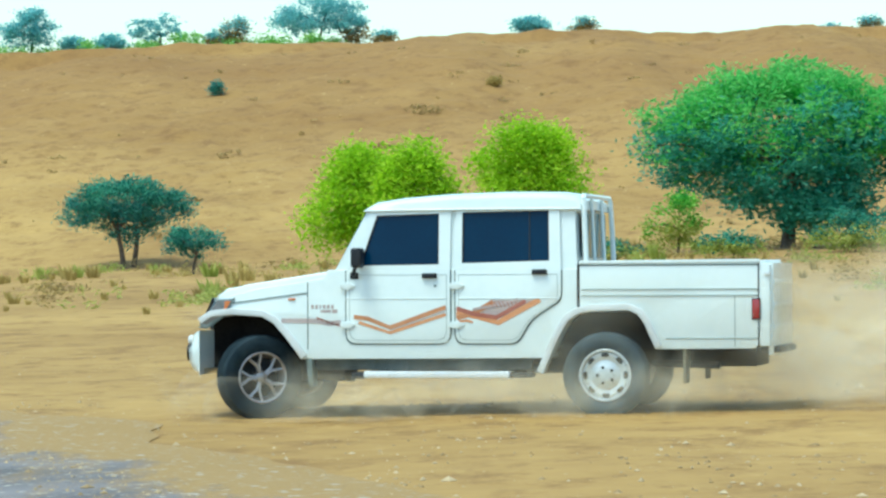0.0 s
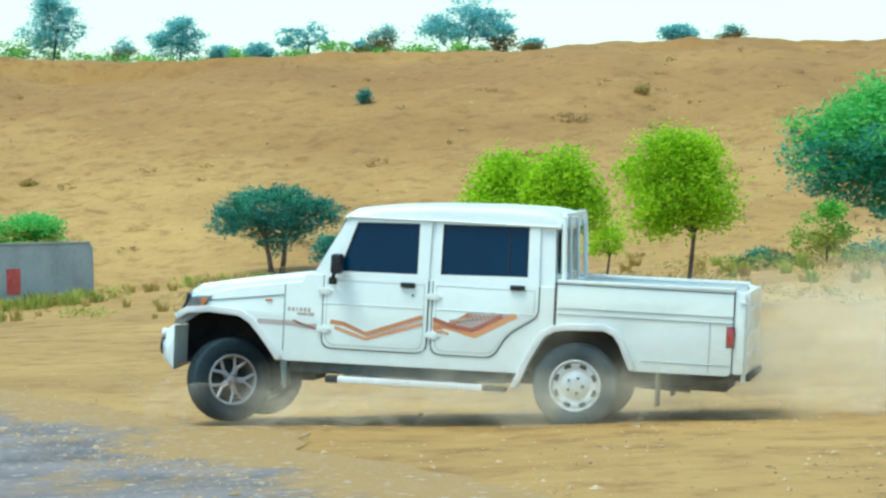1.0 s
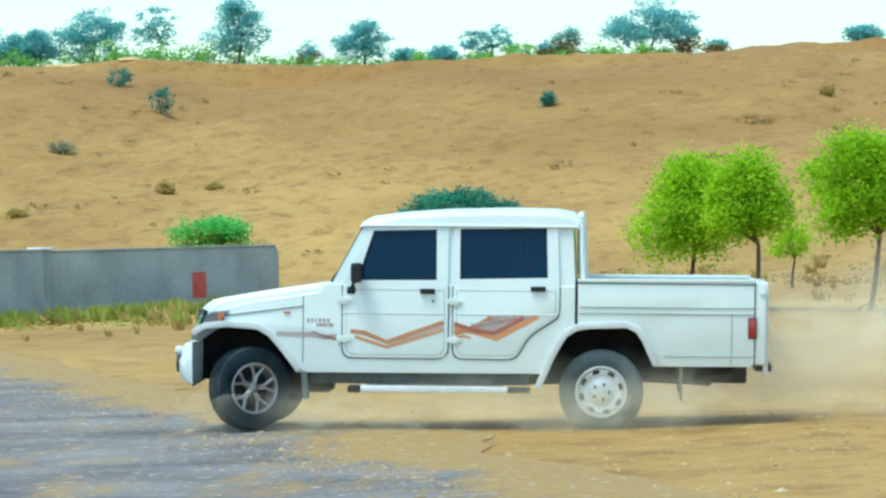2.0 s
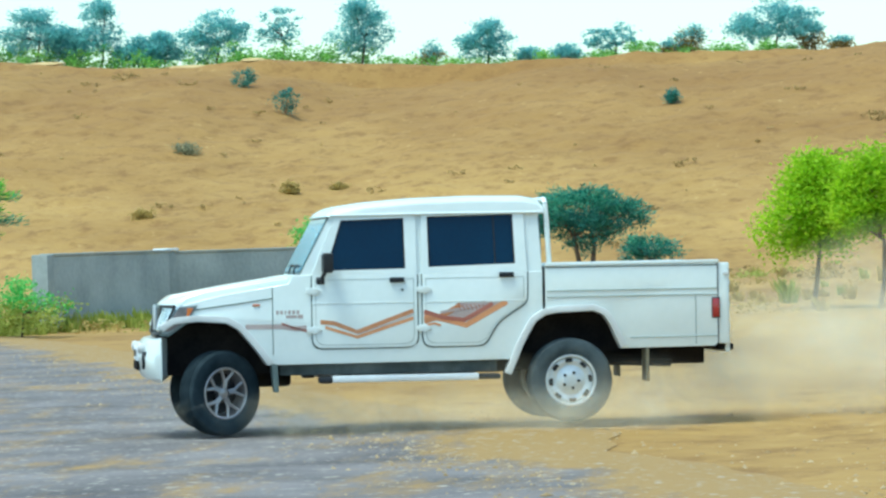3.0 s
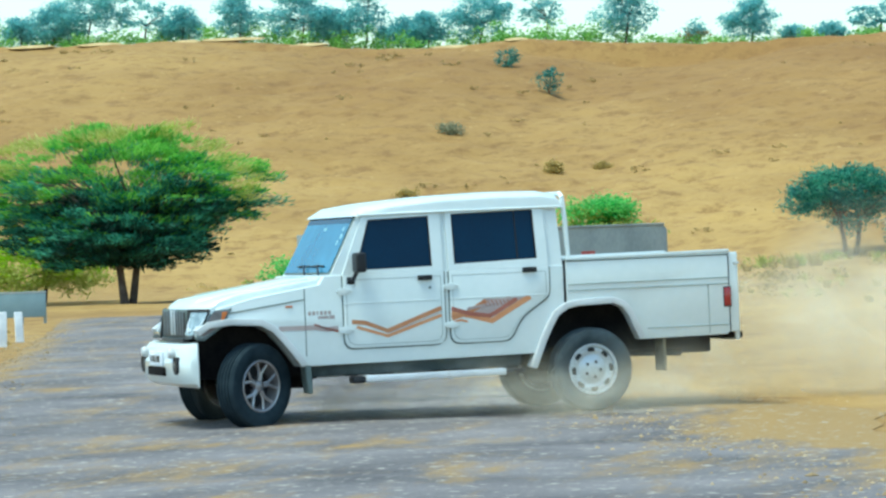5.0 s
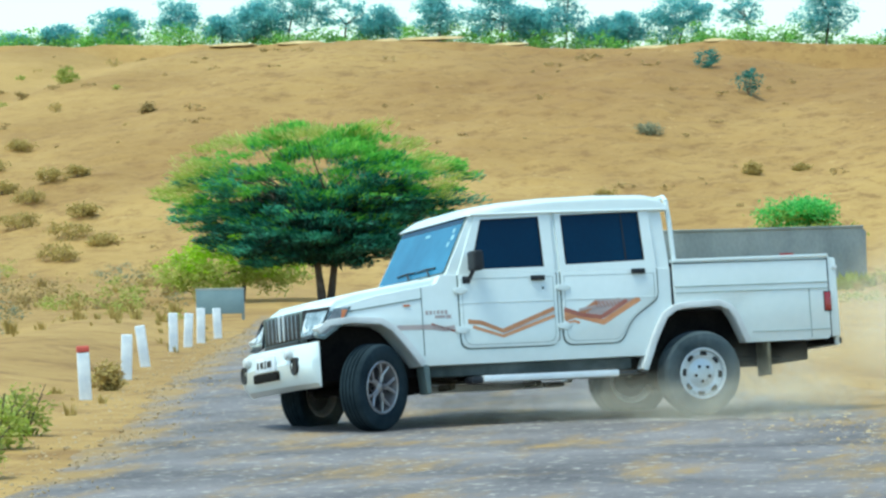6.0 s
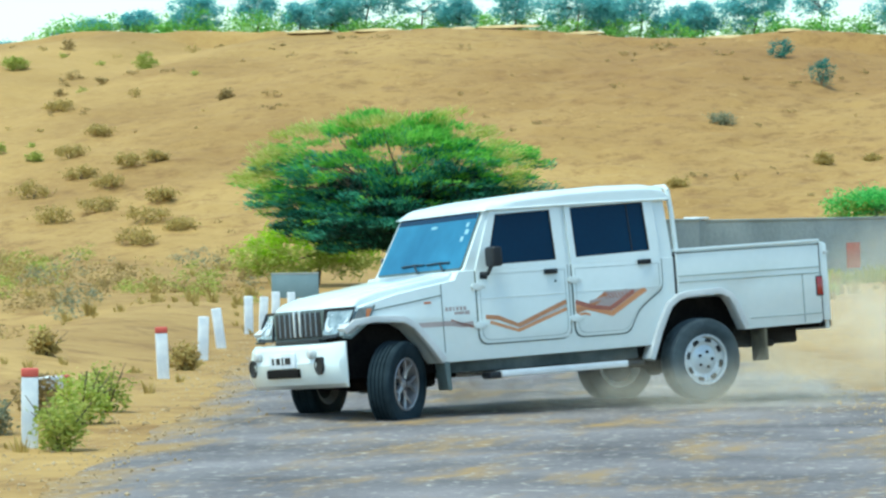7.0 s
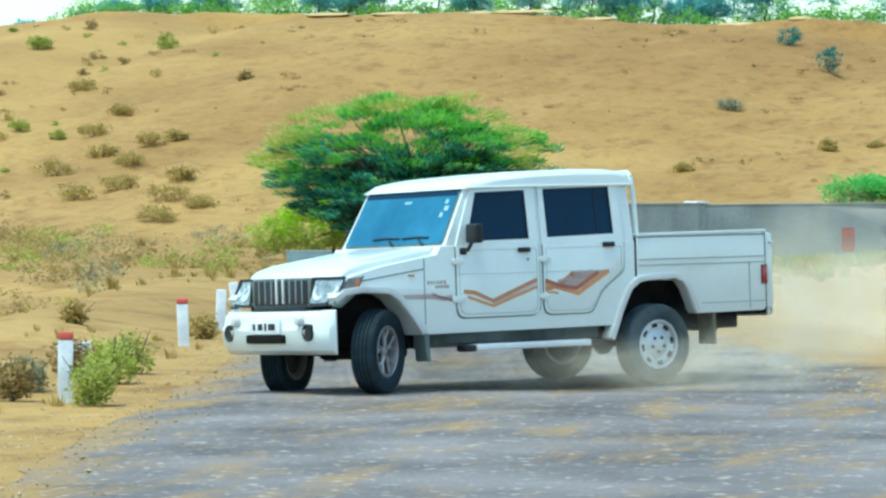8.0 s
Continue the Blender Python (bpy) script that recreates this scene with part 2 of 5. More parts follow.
PEBBLE = mat("pebble", (0.26, 0.175, 0.08), (0.45, 0.34, 0.20), rough=0.9, per="island")
LEDGE = mat("pale_ledge_sand", (0.40, 0.28, 0.125), (0.54, 0.40, 0.20), rough=0.95, scale=1.2, fine=9, bump=0.4, spec=0.1)
DUST = thin_dust()


# ---- building helpers ----
def part(name, bm, material, parent=None, label="", smooth=30):
    me = bpy.data.meshes.new(name)
    bmesh.ops.recalc_face_normals(bm, faces=bm.faces)
    bm.to_mesh(me)
    bm.free()
    me.materials.append(material)
    if smooth:
        me.shade_smooth()
        me.set_sharp_from_angle(angle=radians(smooth))
    ob = new(name, me)
    if parent:
        ob.parent = parent
    if label:
        ob["label"] = label
    return ob


def soup(name, verts, faces, material, parent=None):
    """A mesh of many loose small pieces."""
    me = bpy.data.meshes.new(name)
    me.from_pydata([tuple(v) for v in verts], [], faces)
    me.materials.append(material)
    ob = new(name, me)
    if parent:
        ob.parent = parent
    return ob


def bevel(bm, width, segments=2):
    if width:
        edges = [e for e in bm.edges if len(e.link_faces) == 2 and e.calc_face_angle(0) > 0.5]
        bmesh.ops.bevel(bm, geom=edges, offset=width, segments=segments, affect="EDGES", profile=0.6, clamp_overlap=True)
    return bm


def prism(outline, y0, y1, width=0.0, segments=2, bm=None):
    """An outline in x, z drawn out from y0 to y1. y may be a function of z."""
    own = bm is None
    bm = bm or bmesh.new()
    ya = y0 if callable(y0) else (lambda z: y0)
    yb = y1 if callable(y1) else (lambda z: y1)
    a = [bm.verts.new((x, ya(z), z)) for x, z in outline]
    b = [bm.verts.new((x, yb(z), z)) for x, z in outline]
    bm.faces.new(a)
    bm.faces.new(b[::-1])
    for i in range(len(a)):
        j = (i + 1) % len(a)
        bm.faces.new((a[i], b[i], b[j], a[j]))
    if own:
        bmesh.ops.recalc_face_normals(bm, faces=bm.faces)
        bevel(bm, width, segments)
    return bm


def box(x0, x1, y0, y1, z0, z1, width=0.0, segments=2):
    return prism([(x0, z0), (x1, z0), (x1, z1), (x0, z1)], y0, y1, width, segments)


def ring(outer, inner, y0, y1):
    """A frame between two outlines of as many corners; y0 and y1 are functions of z."""
    bm = bmesh.new()
    rows = []
    for y in (y0, y1):
        rows.append([[bm.verts.new((x, y(z), z)) for x, z in o] for o in (outer, inner)])
    n = len(outer)
    for i in range(n):
        j = (i + 1) % n
        (ao, ai), (bo, bi) = rows
        bm.faces.new((bo[i], bo[j], bi[j], bi[i]))
        bm.faces.new((ao[i], ai[i], ai[j], ao[j]))
        bm.faces.new((ao[i], ao[j], bo[j], bo[i]))
        bm.faces.new((ai[i], bi[i], bi[j], ai[j]))
    bmesh.ops.recalc_face_normals(bm, faces=bm.faces)
    return bm


def rounded(points, radius, steps=4):
    """An outline with its corners rounded; radius a number or one for each corner."""
    out, n = [], len(points)
    for i, p in enumerate(points):
        r = radius[i] if isinstance(radius, (list, tuple)) else radius
        p, a, b = Vector(p), Vector(points[i - 1]), Vector(points[(i + 1) % n])
        da, db = (a - p), (b - p)
        if r <= 0:
            out.append(tuple(p))
            continue
        s, e = p + da.normalized() * min(r, da.length * 0.45), p + db.normalized() * min(r, db.length * 0.45)
        for k in range(steps + 1):
            u = k / steps
            out.append(tuple(s * (1 - u) ** 2 + p * 2 * u * (1 - u) + e * u * u))
    return out


def tube(bm, points, radii, sides=8):
    """A tapered tube along points."""
    points = [Vector(p) for p in points]
    if not isinstance(radii, (list, tuple)):
        radii = [radii] * len(points)
    loops = []
    for i, p in enumerate(points):
        d = (points[min(i + 1, len(points) - 1)] - points[max(i - 1, 0)]).normalized()
        u = d.orthogonal().normalized() if i == 0 else (u - d * u.dot(d)).normalized()
        v = d.cross(u)
        loops.append([bm.verts.new(p + (u * math.cos(a) + v * math.sin(a)) * radii[i]) for a in (2 * math.pi * k / sides for k in range(sides))])
    for a, b in zip(loops, loops[1:]):
        for k in range(sides):
            bm.faces.new((a[k], a[(k + 1) % sides], b[(k + 1) % sides], b[k]))
    bm.faces.new(loops[0][::-1])
    bm.faces.new(loops[-1])
    return bm


def lathe(profile, segments=40, closed=True):
    """Turns a profile of (y, r) about the y axis."""
    bm = bmesh.new()
    loops = [[bm.verts.new((r * math.cos(a), y, r * math.sin(a))) for a in (2 * math.pi * k / segments for k in range(segments))] for y, r in profile]
    pairs = list(zip(loops, loops[1:])) + ([(loops[-1], loops[0])] if closed else [])
    for a, b in pairs:
        for k in range(segments):
            bm.faces.new((a[k], a[(k + 1) % segments], b[(k + 1) % segments], b[k]))
    if not closed:
        bm.faces.new(loops[0])
        bm.faces.new(loops[-1][::-1])
    return bm


def empty(name, m, label, category, group=""):
    ob = new(name)
    ob.empty_display_size = 0.2
    ob.matrix_world = m
    return tagged(ob, label, category, group)


# ---- the land ----
CREST_X = (-140, -100, -85, -73, -68, -63, -57, -52, -40, -35, -25, -14, -4, 6, 17, 60)
CREST_Z = (3.0, 5.3, 7.6, 9.3, 10.1, 10.75, 10.75, 10.35, 10.1, 9.7, 9.5, 9.35, 9.6, 9.75, 9.65, 8.5)


def ease(a, b, v):
    u = min(1.0, max(0.0, (v - a) / (b - a)))
    return u * u * (3 - 2 * u)


def land(x, y, detail=True):
    """The height of the land: a flat by the road, a rising foot, then a long sand bank with a level top."""
    z = ease(52, 98, y) * (0.38 + 0.35 * ease(-4, 10, x) - 0.38 * ease(-8, -14, x) + 0.5 * ease(-26, -40, x))
    side = road_edges(y)[0] - x
    if side > 0 and 20 < y < 72:
        z += (0.25 * ease(0.6, 2.7, side) - 0.85 * ease(2.9, 6.0, side)) * ease(24, 36, y) * ease(72, 58, y)
    top = float(np.interp(x, CREST_X, CREST_Z)) + 0.28 * noise.noise((x * 0.13, 3.1, 0)) + 0.12 * noise.noise((x * 0.6, 7.7, 0))
    lean = 4.0 * noise.noise((x * 0.03, 1.7, 0))
    u = (y - 100 - lean) / 62
    if u > 0:
        v = min(u, 1.0)
        rise = 1 - (1 - v) ** 1.25 if v < 1 else 1.0
        scarp = 0.75 * (0.5 + noise.noise((x * 0.2, 4.4, 0))) * ease(0.968, 0.952, u)
        z += (top - scarp * ease(0, 0.5, v) - z) * (0.35 * ease(0, 1, v) + 0.65 * rise)
    if detail:
        z += 0.035 * noise.noise((x * 0.5, y * 0.5, 0)) * ease(8, 20, y)
        face = ease(0.02, 0.2, u) * ease(1.15, 0.9, u)
        if face > 0:
            z += face * (0.16 * noise.noise((x * 0.16, y * 0.05, 5)) + 0.12 * noise.noise((x * 0.5, y * 0.16, 9)) + (0.07 + 0.10 * ease(-55, -35, x)) * noise.noise((x * 1.4, y * 0.7, 2)) + (0.03 + 0.06 * ease(-55, -35, x)) * noise.noise((x * 3.3, y * 2.1, 4)))
    return z


def build_land():
    xs = [-3000, -1200, -500, -260, -180] + [-140 + 1.6 * i for i in range(44)] + [-69.6 + 0.55 * i for i in range(170)] + [25, 28, 33, 40, 50, 70, 120, 300, 900, 3000]
    ys = [-3000, -900, -200, -60, -20, -5] + [4 + 0.9 * i for i in range(60)] + [58 + 1.2 * i for i in range(36)] + [101 + 0.55 * i for i in range(118)] + [166.5, 169, 173, 180, 190, 210, 260, 400, 900, 3000]
    verts = [(x, y, land(x, y)) for y in ys for x in xs]
    w = len(xs)
    faces = [(j * w + i, j * w + i + 1, (j + 1) * w + i + 1, (j + 1) * w + i) for j in range(len(ys) - 1) for i in range(w - 1)]
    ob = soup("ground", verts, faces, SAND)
    ob.data.shade_smooth()
    return tagged(ob, "dry ochre sand flat rising into a sand bank", "ground", kind="structure")


def road_edges(s):
    """Left and right border of the road at y = s."""
    left = np.interp(s, (-400, 0, 15.8, 20.3, 26.3, 31.6, 35.8, 43.3, 61, 80, 110), (90, -3.2, -6.9, -8.1, -9.55, -10.95, -12.3, -14.3, -19.1, -24.5, -35))
    right = np.interp(s, (-400, 0, 10, 23, 29, 31.5, 36.5, 58.5, 66.5, 80, 110), (98, 4.5, 2.0, -1.9, -3.75, -4.6, -6.75, -14.2, -17.4, -21.5, -32))
    return float(left), float(right)


def build_road():
    verts, faces, n = [], [], 28
    ss = [-400, -200, -100, -60, -40, -25, -15, -8] + [-4 + 0.22 * i for i in range(340)]
    drift = []
    for s in ss:
        l, r = road_edges(s)
        l += 0.16 * noise.noise((s * 0.9, 0, 0)) + 0.10 * noise.noise((s * 3.1, 4, 0))
        r += 1.35 + 0.45 * noise.noise((s * 0.35, 9, 0)) + 0.15 * noise.noise((s * 1.3, 2, 0))
        for k in range(n + 1):
            u = k / n
            x = l + (r - l) * u
            edge = min(u, 1 - u) * (r - l)
            verts.append((x, s, land(x, s) + 0.006 + 0.024 * min(1.0, edge / 0.8)))
            drift.append(1.15 * ease(1.9, 0.15, (1 - u) * (r - l)) + 0.45 * ease(0.7, 0.0, u * (r - l)))
    w = n + 1
    faces = [(j * w + i, j * w + i + 1, (j + 1) * w + i + 1, (j + 1) * w + i) for j in range(len(ss) - 1) for i in range(n)]
    ob = soup("road", verts, faces, ASPHALT)
    ob.data.shade_smooth()
    ob.data.attributes.new("sand_drift", "FLOAT", "POINT").data.foreach_set("value", np.array(drift, np.float32))
    return tagged(ob, "worn grey asphalt road with sand drifted across it", "road", kind="structure")


build_land()
build_road()


# ---- the pickup truck: x forward from the rear axle, y to its left, z up from the ground ----
WHEELBASE, TYRE_R = 2.92, 0.352
FRONT_ARCH = [(2.545, 0.495), (2.62, 0.60), (2.70, 0.70), (2.785, 0.795), (2.88, 0.848), (3.13, 0.866), (3.31, 0.848), (3.40, 0.79)]
REAR_ARCH = [(0.515, 0.375), (0.465, 0.49), (0.415, 0.61), (0.36, 0.715), (0.30, 0.815), (0.215, 0.868), (0.12, 0.885), (-0.19, 0.895), (-0.27, 0.86), (-0.32, 0.79), (-0.36, 0.70), (-0.415, 0.58)]


def side_y(z):
    """Half width of the cab at height z: upright below the windows, leaning in above."""
    return 0.787 - max(0.0, z - 1.235) * 0.115


def both(make):
    """Builds a part for the left flank and its mirror image for the right."""
    out = []
    for s in (1, -1):
        bm, name, material, parent, label = make()
        if s < 0:
            bmesh.ops.scale(bm, vec=(1, -1, 1), verts=bm.verts)
        out.append(part(name, bm, material, parent, label))
    return out


def band(points, width, y0, y1, bm=None):
    """A flat band of even width along points in x, z."""
    pts = [Vector(p) for p in points]
    up, low = [], []
    for i, p in enumerate(pts):
        d = (pts[min(i + 1, len(pts) - 1)] - pts[max(i - 1, 0)]).normalized()
        n = Vector((-d.y, d.x)) * width / 2
        up.append(tuple(p + n))
        low.append(tuple(p - n))
    return prism(up + low[::-1], y0, y1, bm=bm)


def arch_flare(points, y0, y1, thick):
    """A lip that follows a wheel arch on its outer side."""
    pts = [Vector(p) for p in points]
    cx = sum(p.x for p in pts) / len(pts)
    out = []
    for i, p in enumerate(pts):
        d = (pts[min(i + 1, len(pts) - 1)] - pts[max(i - 1, 0)]).normalized()
        n = Vector((-d.y, d.x))
        if n.dot(p - Vector((cx, 0.4))) < 0:
            n = -n
        out.append(tuple(p + n * thick))
    bm = prism([tuple(p) for p in pts] + out[::-1], y0, y1)
    return bevel(bm, 0.008, 2)


def wheel(parent, alloy):
    """A wheel about its own centre, its outer face towards +y."""
    hub = new("wheel")
    hub.parent = parent
    hub.empty_display_size = 0.1
    prof = [(-0.085, 0.215), (-0.105, 0.25), (-0.108, 0.30), (-0.098, 0.335), (-0.078, TYRE_R - 0.003)]
    for c in (-0.052, -0.018, 0.018, 0.052):
        prof += [(c - 0.011, TYRE_R), (c - 0.006, TYRE_R - 0.011), (c + 0.006, TYRE_R - 0.011), (c + 0.011, TYRE_R)]
    prof += [(0.078, TYRE_R - 0.003), (0.098, 0.335), (0.108, 0.30), (0.105, 0.25), (0.085, 0.215)]
    tyre = part("tyre", lathe(prof, 56), RUBBER if alloy else DUSTY_RUBBER, hub)
    rim = part("rim", lathe([(-0.085, 0.205), (-0.085, 0.216), (0.086, 0.216), (0.092, 0.208), (0.088, 0.196), (0.05, 0.19), (-0.03, 0.17), (-0.06, 0.17)], 48), ALLOY if alloy else SILVER, hub)
    part("rim_well", lathe([(-0.04, 0.19), (-0.02, 0.19), (-0.02, 0.02), (-0.04, 0.02)], 32), BLACK, hub)
    if alloy:
        for k in range(5):
            bm = bmesh.new()
            for side in (-1, 1):
                a0, a1 = 2 * math.pi * k / 5, 2 * math.pi * k / 5 + side * 0.30
                p = [(math.cos(a0 + side * 0.12) * 0.045, 0.052, math.sin(a0 + side * 0.12) * 0.045), (math.cos(a0 + side * 0.1) * 0.11, 0.055, math.sin(a0 + side * 0.1) * 0.11),
                     (math.cos(a1) * 0.195, 0.066, math.sin(a1) * 0.195)]
                tube(bm, p, [0.020, 0.015, 0.014], 6)
            part("spoke", bm, ALLOY, hub)
        part("hub_cap", lathe([(0.0, 0.055), (0.055, 0.05), (0.068, 0.03), (0.07, 0.004)], 20, False), ALLOY, hub)
        for k in range(5):
            a = 2 * math.pi * (k + 0.5) / 5
            bm = lathe([(0.03, 0.012), (0.05, 0.012), (0.055, 0.007)], 8, False)
            bmesh.ops.translate(bm, vec=(math.cos(a) * 0.075, 0.0, math.sin(a) * 0.075), verts=bm.verts)
            part("wheel_nut", bm, BLACK, hub)
    else:
        part("wheel_disc", lathe([(0.0, 0.19), (0.060, 0.188), (0.066, 0.165), (0.052, 0.125), (0.058, 0.10), (0.075, 0.075), (0.08, 0.04), (0.08, 0.004), (0.0, 0.004)], 48), SILVER, hub)
        for k in range(8):
            a = 2 * math.pi * k / 8
            bm = prism(rounded([(-0.034, 0.150), (0.034, 0.150), (0.026, 0.184), (-0.026, 0.184)], 0.012), 0.050, 0.0695)
            bmesh.ops.rotate(bm, cent=(0, 0, 0), matrix=Matrix.Rotation(a, 3, "Y"), verts=bm.verts)
            part("vent_hole", bm, BLACK, hub)
        for k in range(5):
            a = 2 * math.pi * k / 5
            bm = lathe([(0.05, 0.013), (0.088, 0.013), (0.09, 0.008)], 8, False)
            bmesh.ops.translate(bm, vec=(math.cos(a) * 0.066, 0.0, math.sin(a) * 0.066), verts=bm.verts)
            part("wheel_nut", bm, UNDER, hub)
    return hub


def sweep(bm):
    """Draws the outer corners of the nose back, so that the lamps wrap round to the wings."""
    for v in bm.verts:
        v.co.x -= 0.13 * ease(0.30, 0.80, abs(v.co.y)) * ease(0.77, 0.97, v.co.z) * ease(3.0, 3.38, v.co.x)
    return bm


def front_bumper(truck):
    bm = bmesh.new()
    prof = [(3.33, 0.42), (3.45, 0.365), (3.535, 0.40), (3.575, 0.47), (3.58, 0.575), (3.555, 0.62), (3.545, 0.69), (3.51, 0.725), (3.33, 0.735)]
    stations = [-0.825, -0.80, -0.68, -0.50, -0.25, 0, 0.25, 0.50, 0.68, 0.80, 0.825]
    pull = [0.13, 0.075, 0.03, 0.012, 0.003, 0, 0.003, 0.012, 0.035, 0.10, 0.16]
    loops = [[bm.verts.new((max(3.425, x - d) if x > 3.45 else (3.415 if abs(y) > 0.6 else x), y, z)) for x, z in prof] for y, d in zip(stations, pull)]
    for a, b in zip(loops, loops[1:]):
        for k in range(len(prof)):
            bm.faces.new((a[k], a[(k + 1) % len(prof)], b[(k + 1) % len(prof)], b[k]))
    bm.faces.new(loops[0])
    bm.faces.new(loops[-1][::-1])
    bumper = part("front_bumper", bm, PAINT, truck, "white painted bumper with a skid lip")
    part("air_slot", box(3.53, 3.596, -0.29, 0.29, 0.462, 0.535, 0.012), UNDER, bumper)
    plate = part("number_plate", box(3.575, 3.592, -0.235, 0.235, 0.542, 0.662, 0.004), WHITEWASH, bumper, "white number plate")
    for y0, y1, z0, z1 in ((-0.18, -0.14, 0.565, 0.638), (-0.10, -0.03, 0.565, 0.638), (0.0, 0.03, 0.560, 0.643), (0.06, 0.16, 0.565, 0.638)):
        part("plate_mark", box(3.592, 3.595, y0, y1, z0 + 0.01, z1 - 0.01), BLACK, bumper)
    for s in (1, -1):
        bm = lathe([(0.0, 0.074), (0.080, 0.072), (0.080, 0.062), (0.073, 0.057), (0.073, 0.004)], 24, False)
        bmesh.ops.rotate(bm, cent=(0, 0, 0), matrix=Matrix.Rotation(-math.pi / 2, 3, "Z"), verts=bm.verts)
        bmesh.ops.translate(bm, vec=(3.487, s * 0.60, 0.550), verts=bm.verts)
        part("fog_lamp", bm, BLACK, bumper, "round black fog lamp")
        bm = lathe([(0.0, 0.038), (0.04, 0.045), (0.06, 0.035), (0.066, 0.004)], 20, False)
        bmesh.ops.rotate(bm, cent=(0, 0, 0), matrix=Matrix.Rotation(-math.pi / 2, 3, "Z"), verts=bm.verts)
        bmesh.ops.translate(bm, vec=(3.535, s * 0.49, 0.65), verts=bm.verts)
        part("bumper_boss", bm, FLARE, bumper)


def nose(truck):
    surround = part("grille_surround", prism(rounded([(-0.44, 0.755), (0.44, 0.755), (0.46, 1.005), (-0.46, 1.005)], 0.05), 0.0, 0.05, 0.01), SEAM, truck, "dark grille panel")
    surround.matrix_local = Matrix(((0, 1, 0, 3.365), (1, 0, 0, 0), (0, 0, 1, 0), (0, 0, 0, 1)))
    grille = part("grille", box(3.405, 3.421, -0.41, 0.41, 0.78, 0.985, 0.006), BLACK, truck)
    for y in (-0.33, -0.235, -0.14, 0.14, 0.235, 0.33):
        part("grille_bar", box(3.41, 3.425, y - 0.007, y + 0.007, 0.79, 0.985, 0.003), GRILLE_GREY, grille)
    for y in (-0.05, 0.05):
        part("grille_centre_bar", box(3.41, 3.434, y - 0.013, y + 0.013, 0.79, 1.0, 0.006), SILVER, grille, "bright centre bar")
    part("grille_base", box(3.36, 3.44, -0.40, 0.40, 0.735, 0.77, 0.01), BLACK, grille)
    for s in (1, -1):
        shape = rounded([(3.19, 1.000), (3.40, 0.995), (3.425, 0.93), (3.425, 0.775), (3.36, 0.765), (3.25, 0.865)], 0.03)
        bm = bmesh.new()
        a = [bm.verts.new((x, s * 0.800, z)) for x, z in shape]
        b = [bm.verts.new((x + 0.015, s * 0.47, z)) for x, z in shape]
        for i in range(len(a)):
            j = (i + 1) % len(a)
            bm.faces.new((a[i], a[j], b[j], b[i]))
        bm.faces.new(a)
        bm.faces.new(b[::-1])
        bevel(bm, 0.012, 2)
        lamp = part("headlight", sweep(bm), LENS, truck, "clear wrap-around headlight with an amber corner")
        turn = Matrix(((0, 1, 0, 3.424), (s, 0, 0, 0), (0, 0, 1, 0), (0, 0, 0, 1)))
        face = rounded([(0.475, 0.785), (0.70, 0.795), (0.785, 0.885), (0.79, 0.985), (0.49, 0.985)], 0.03)
        bm = prism(face, 0.0, 0.012, 0.004)
        bm.transform(turn)
        part("lamp_lens", sweep(bm), LENS, lamp, "clear lamp lens")
        rim = [(0.452, 0.760), (0.712, 0.770), (0.806, 0.872), (0.806, 1.006), (0.462, 1.006)]
        hole = [(0.475, 0.785), (0.70, 0.795), (0.785, 0.885), (0.788, 0.985), (0.49, 0.985)]
        bm = ring(rim, hole, lambda z: 0.0, lambda z: 0.014)
        bm.transform(turn)
        part("bezel", sweep(bm), BLACK, lamp)
        for y, z, r in ((0.565, 0.885, 0.075), (0.70, 0.905, 0.055)):
            bm = lathe([(0.0, r), (0.016, r * 0.97), (0.020, r * 0.8), (0.013, r * 0.6), (0.010, 0.004)], 24, False)
            bm.transform(Matrix.Translation((3.430, s * y, z)) @ Matrix.Rotation(-math.pi / 2, 4, "Z"))
            part("reflector", sweep(bm), SILVER, lamp)
        flank = rounded([(3.225, 0.985), (3.405, 0.985), (3.405, 0.80), (3.355, 0.785), (3.265, 0.875)], 0.02)
        part("side_lens", sweep(prism(flank, s * 0.797, s * 0.805)), SMOKED, lamp, "smoked outer lens")
        part("indicator", sweep(prism(rounded([(3.245, 0.980), (3.325, 0.980), (3.305, 0.915), (3.275, 0.895)], 0.012), s * 0.800, s * 0.809)), AMBER, lamp, "amber indicator")
        part("lamp_rim", sweep(band([(3.18, 1.005), (3.24, 0.86), (3.36, 0.757), (3.425, 0.765)], 0.016, s * 0.79, s * 0.806)), SEAM, lamp)


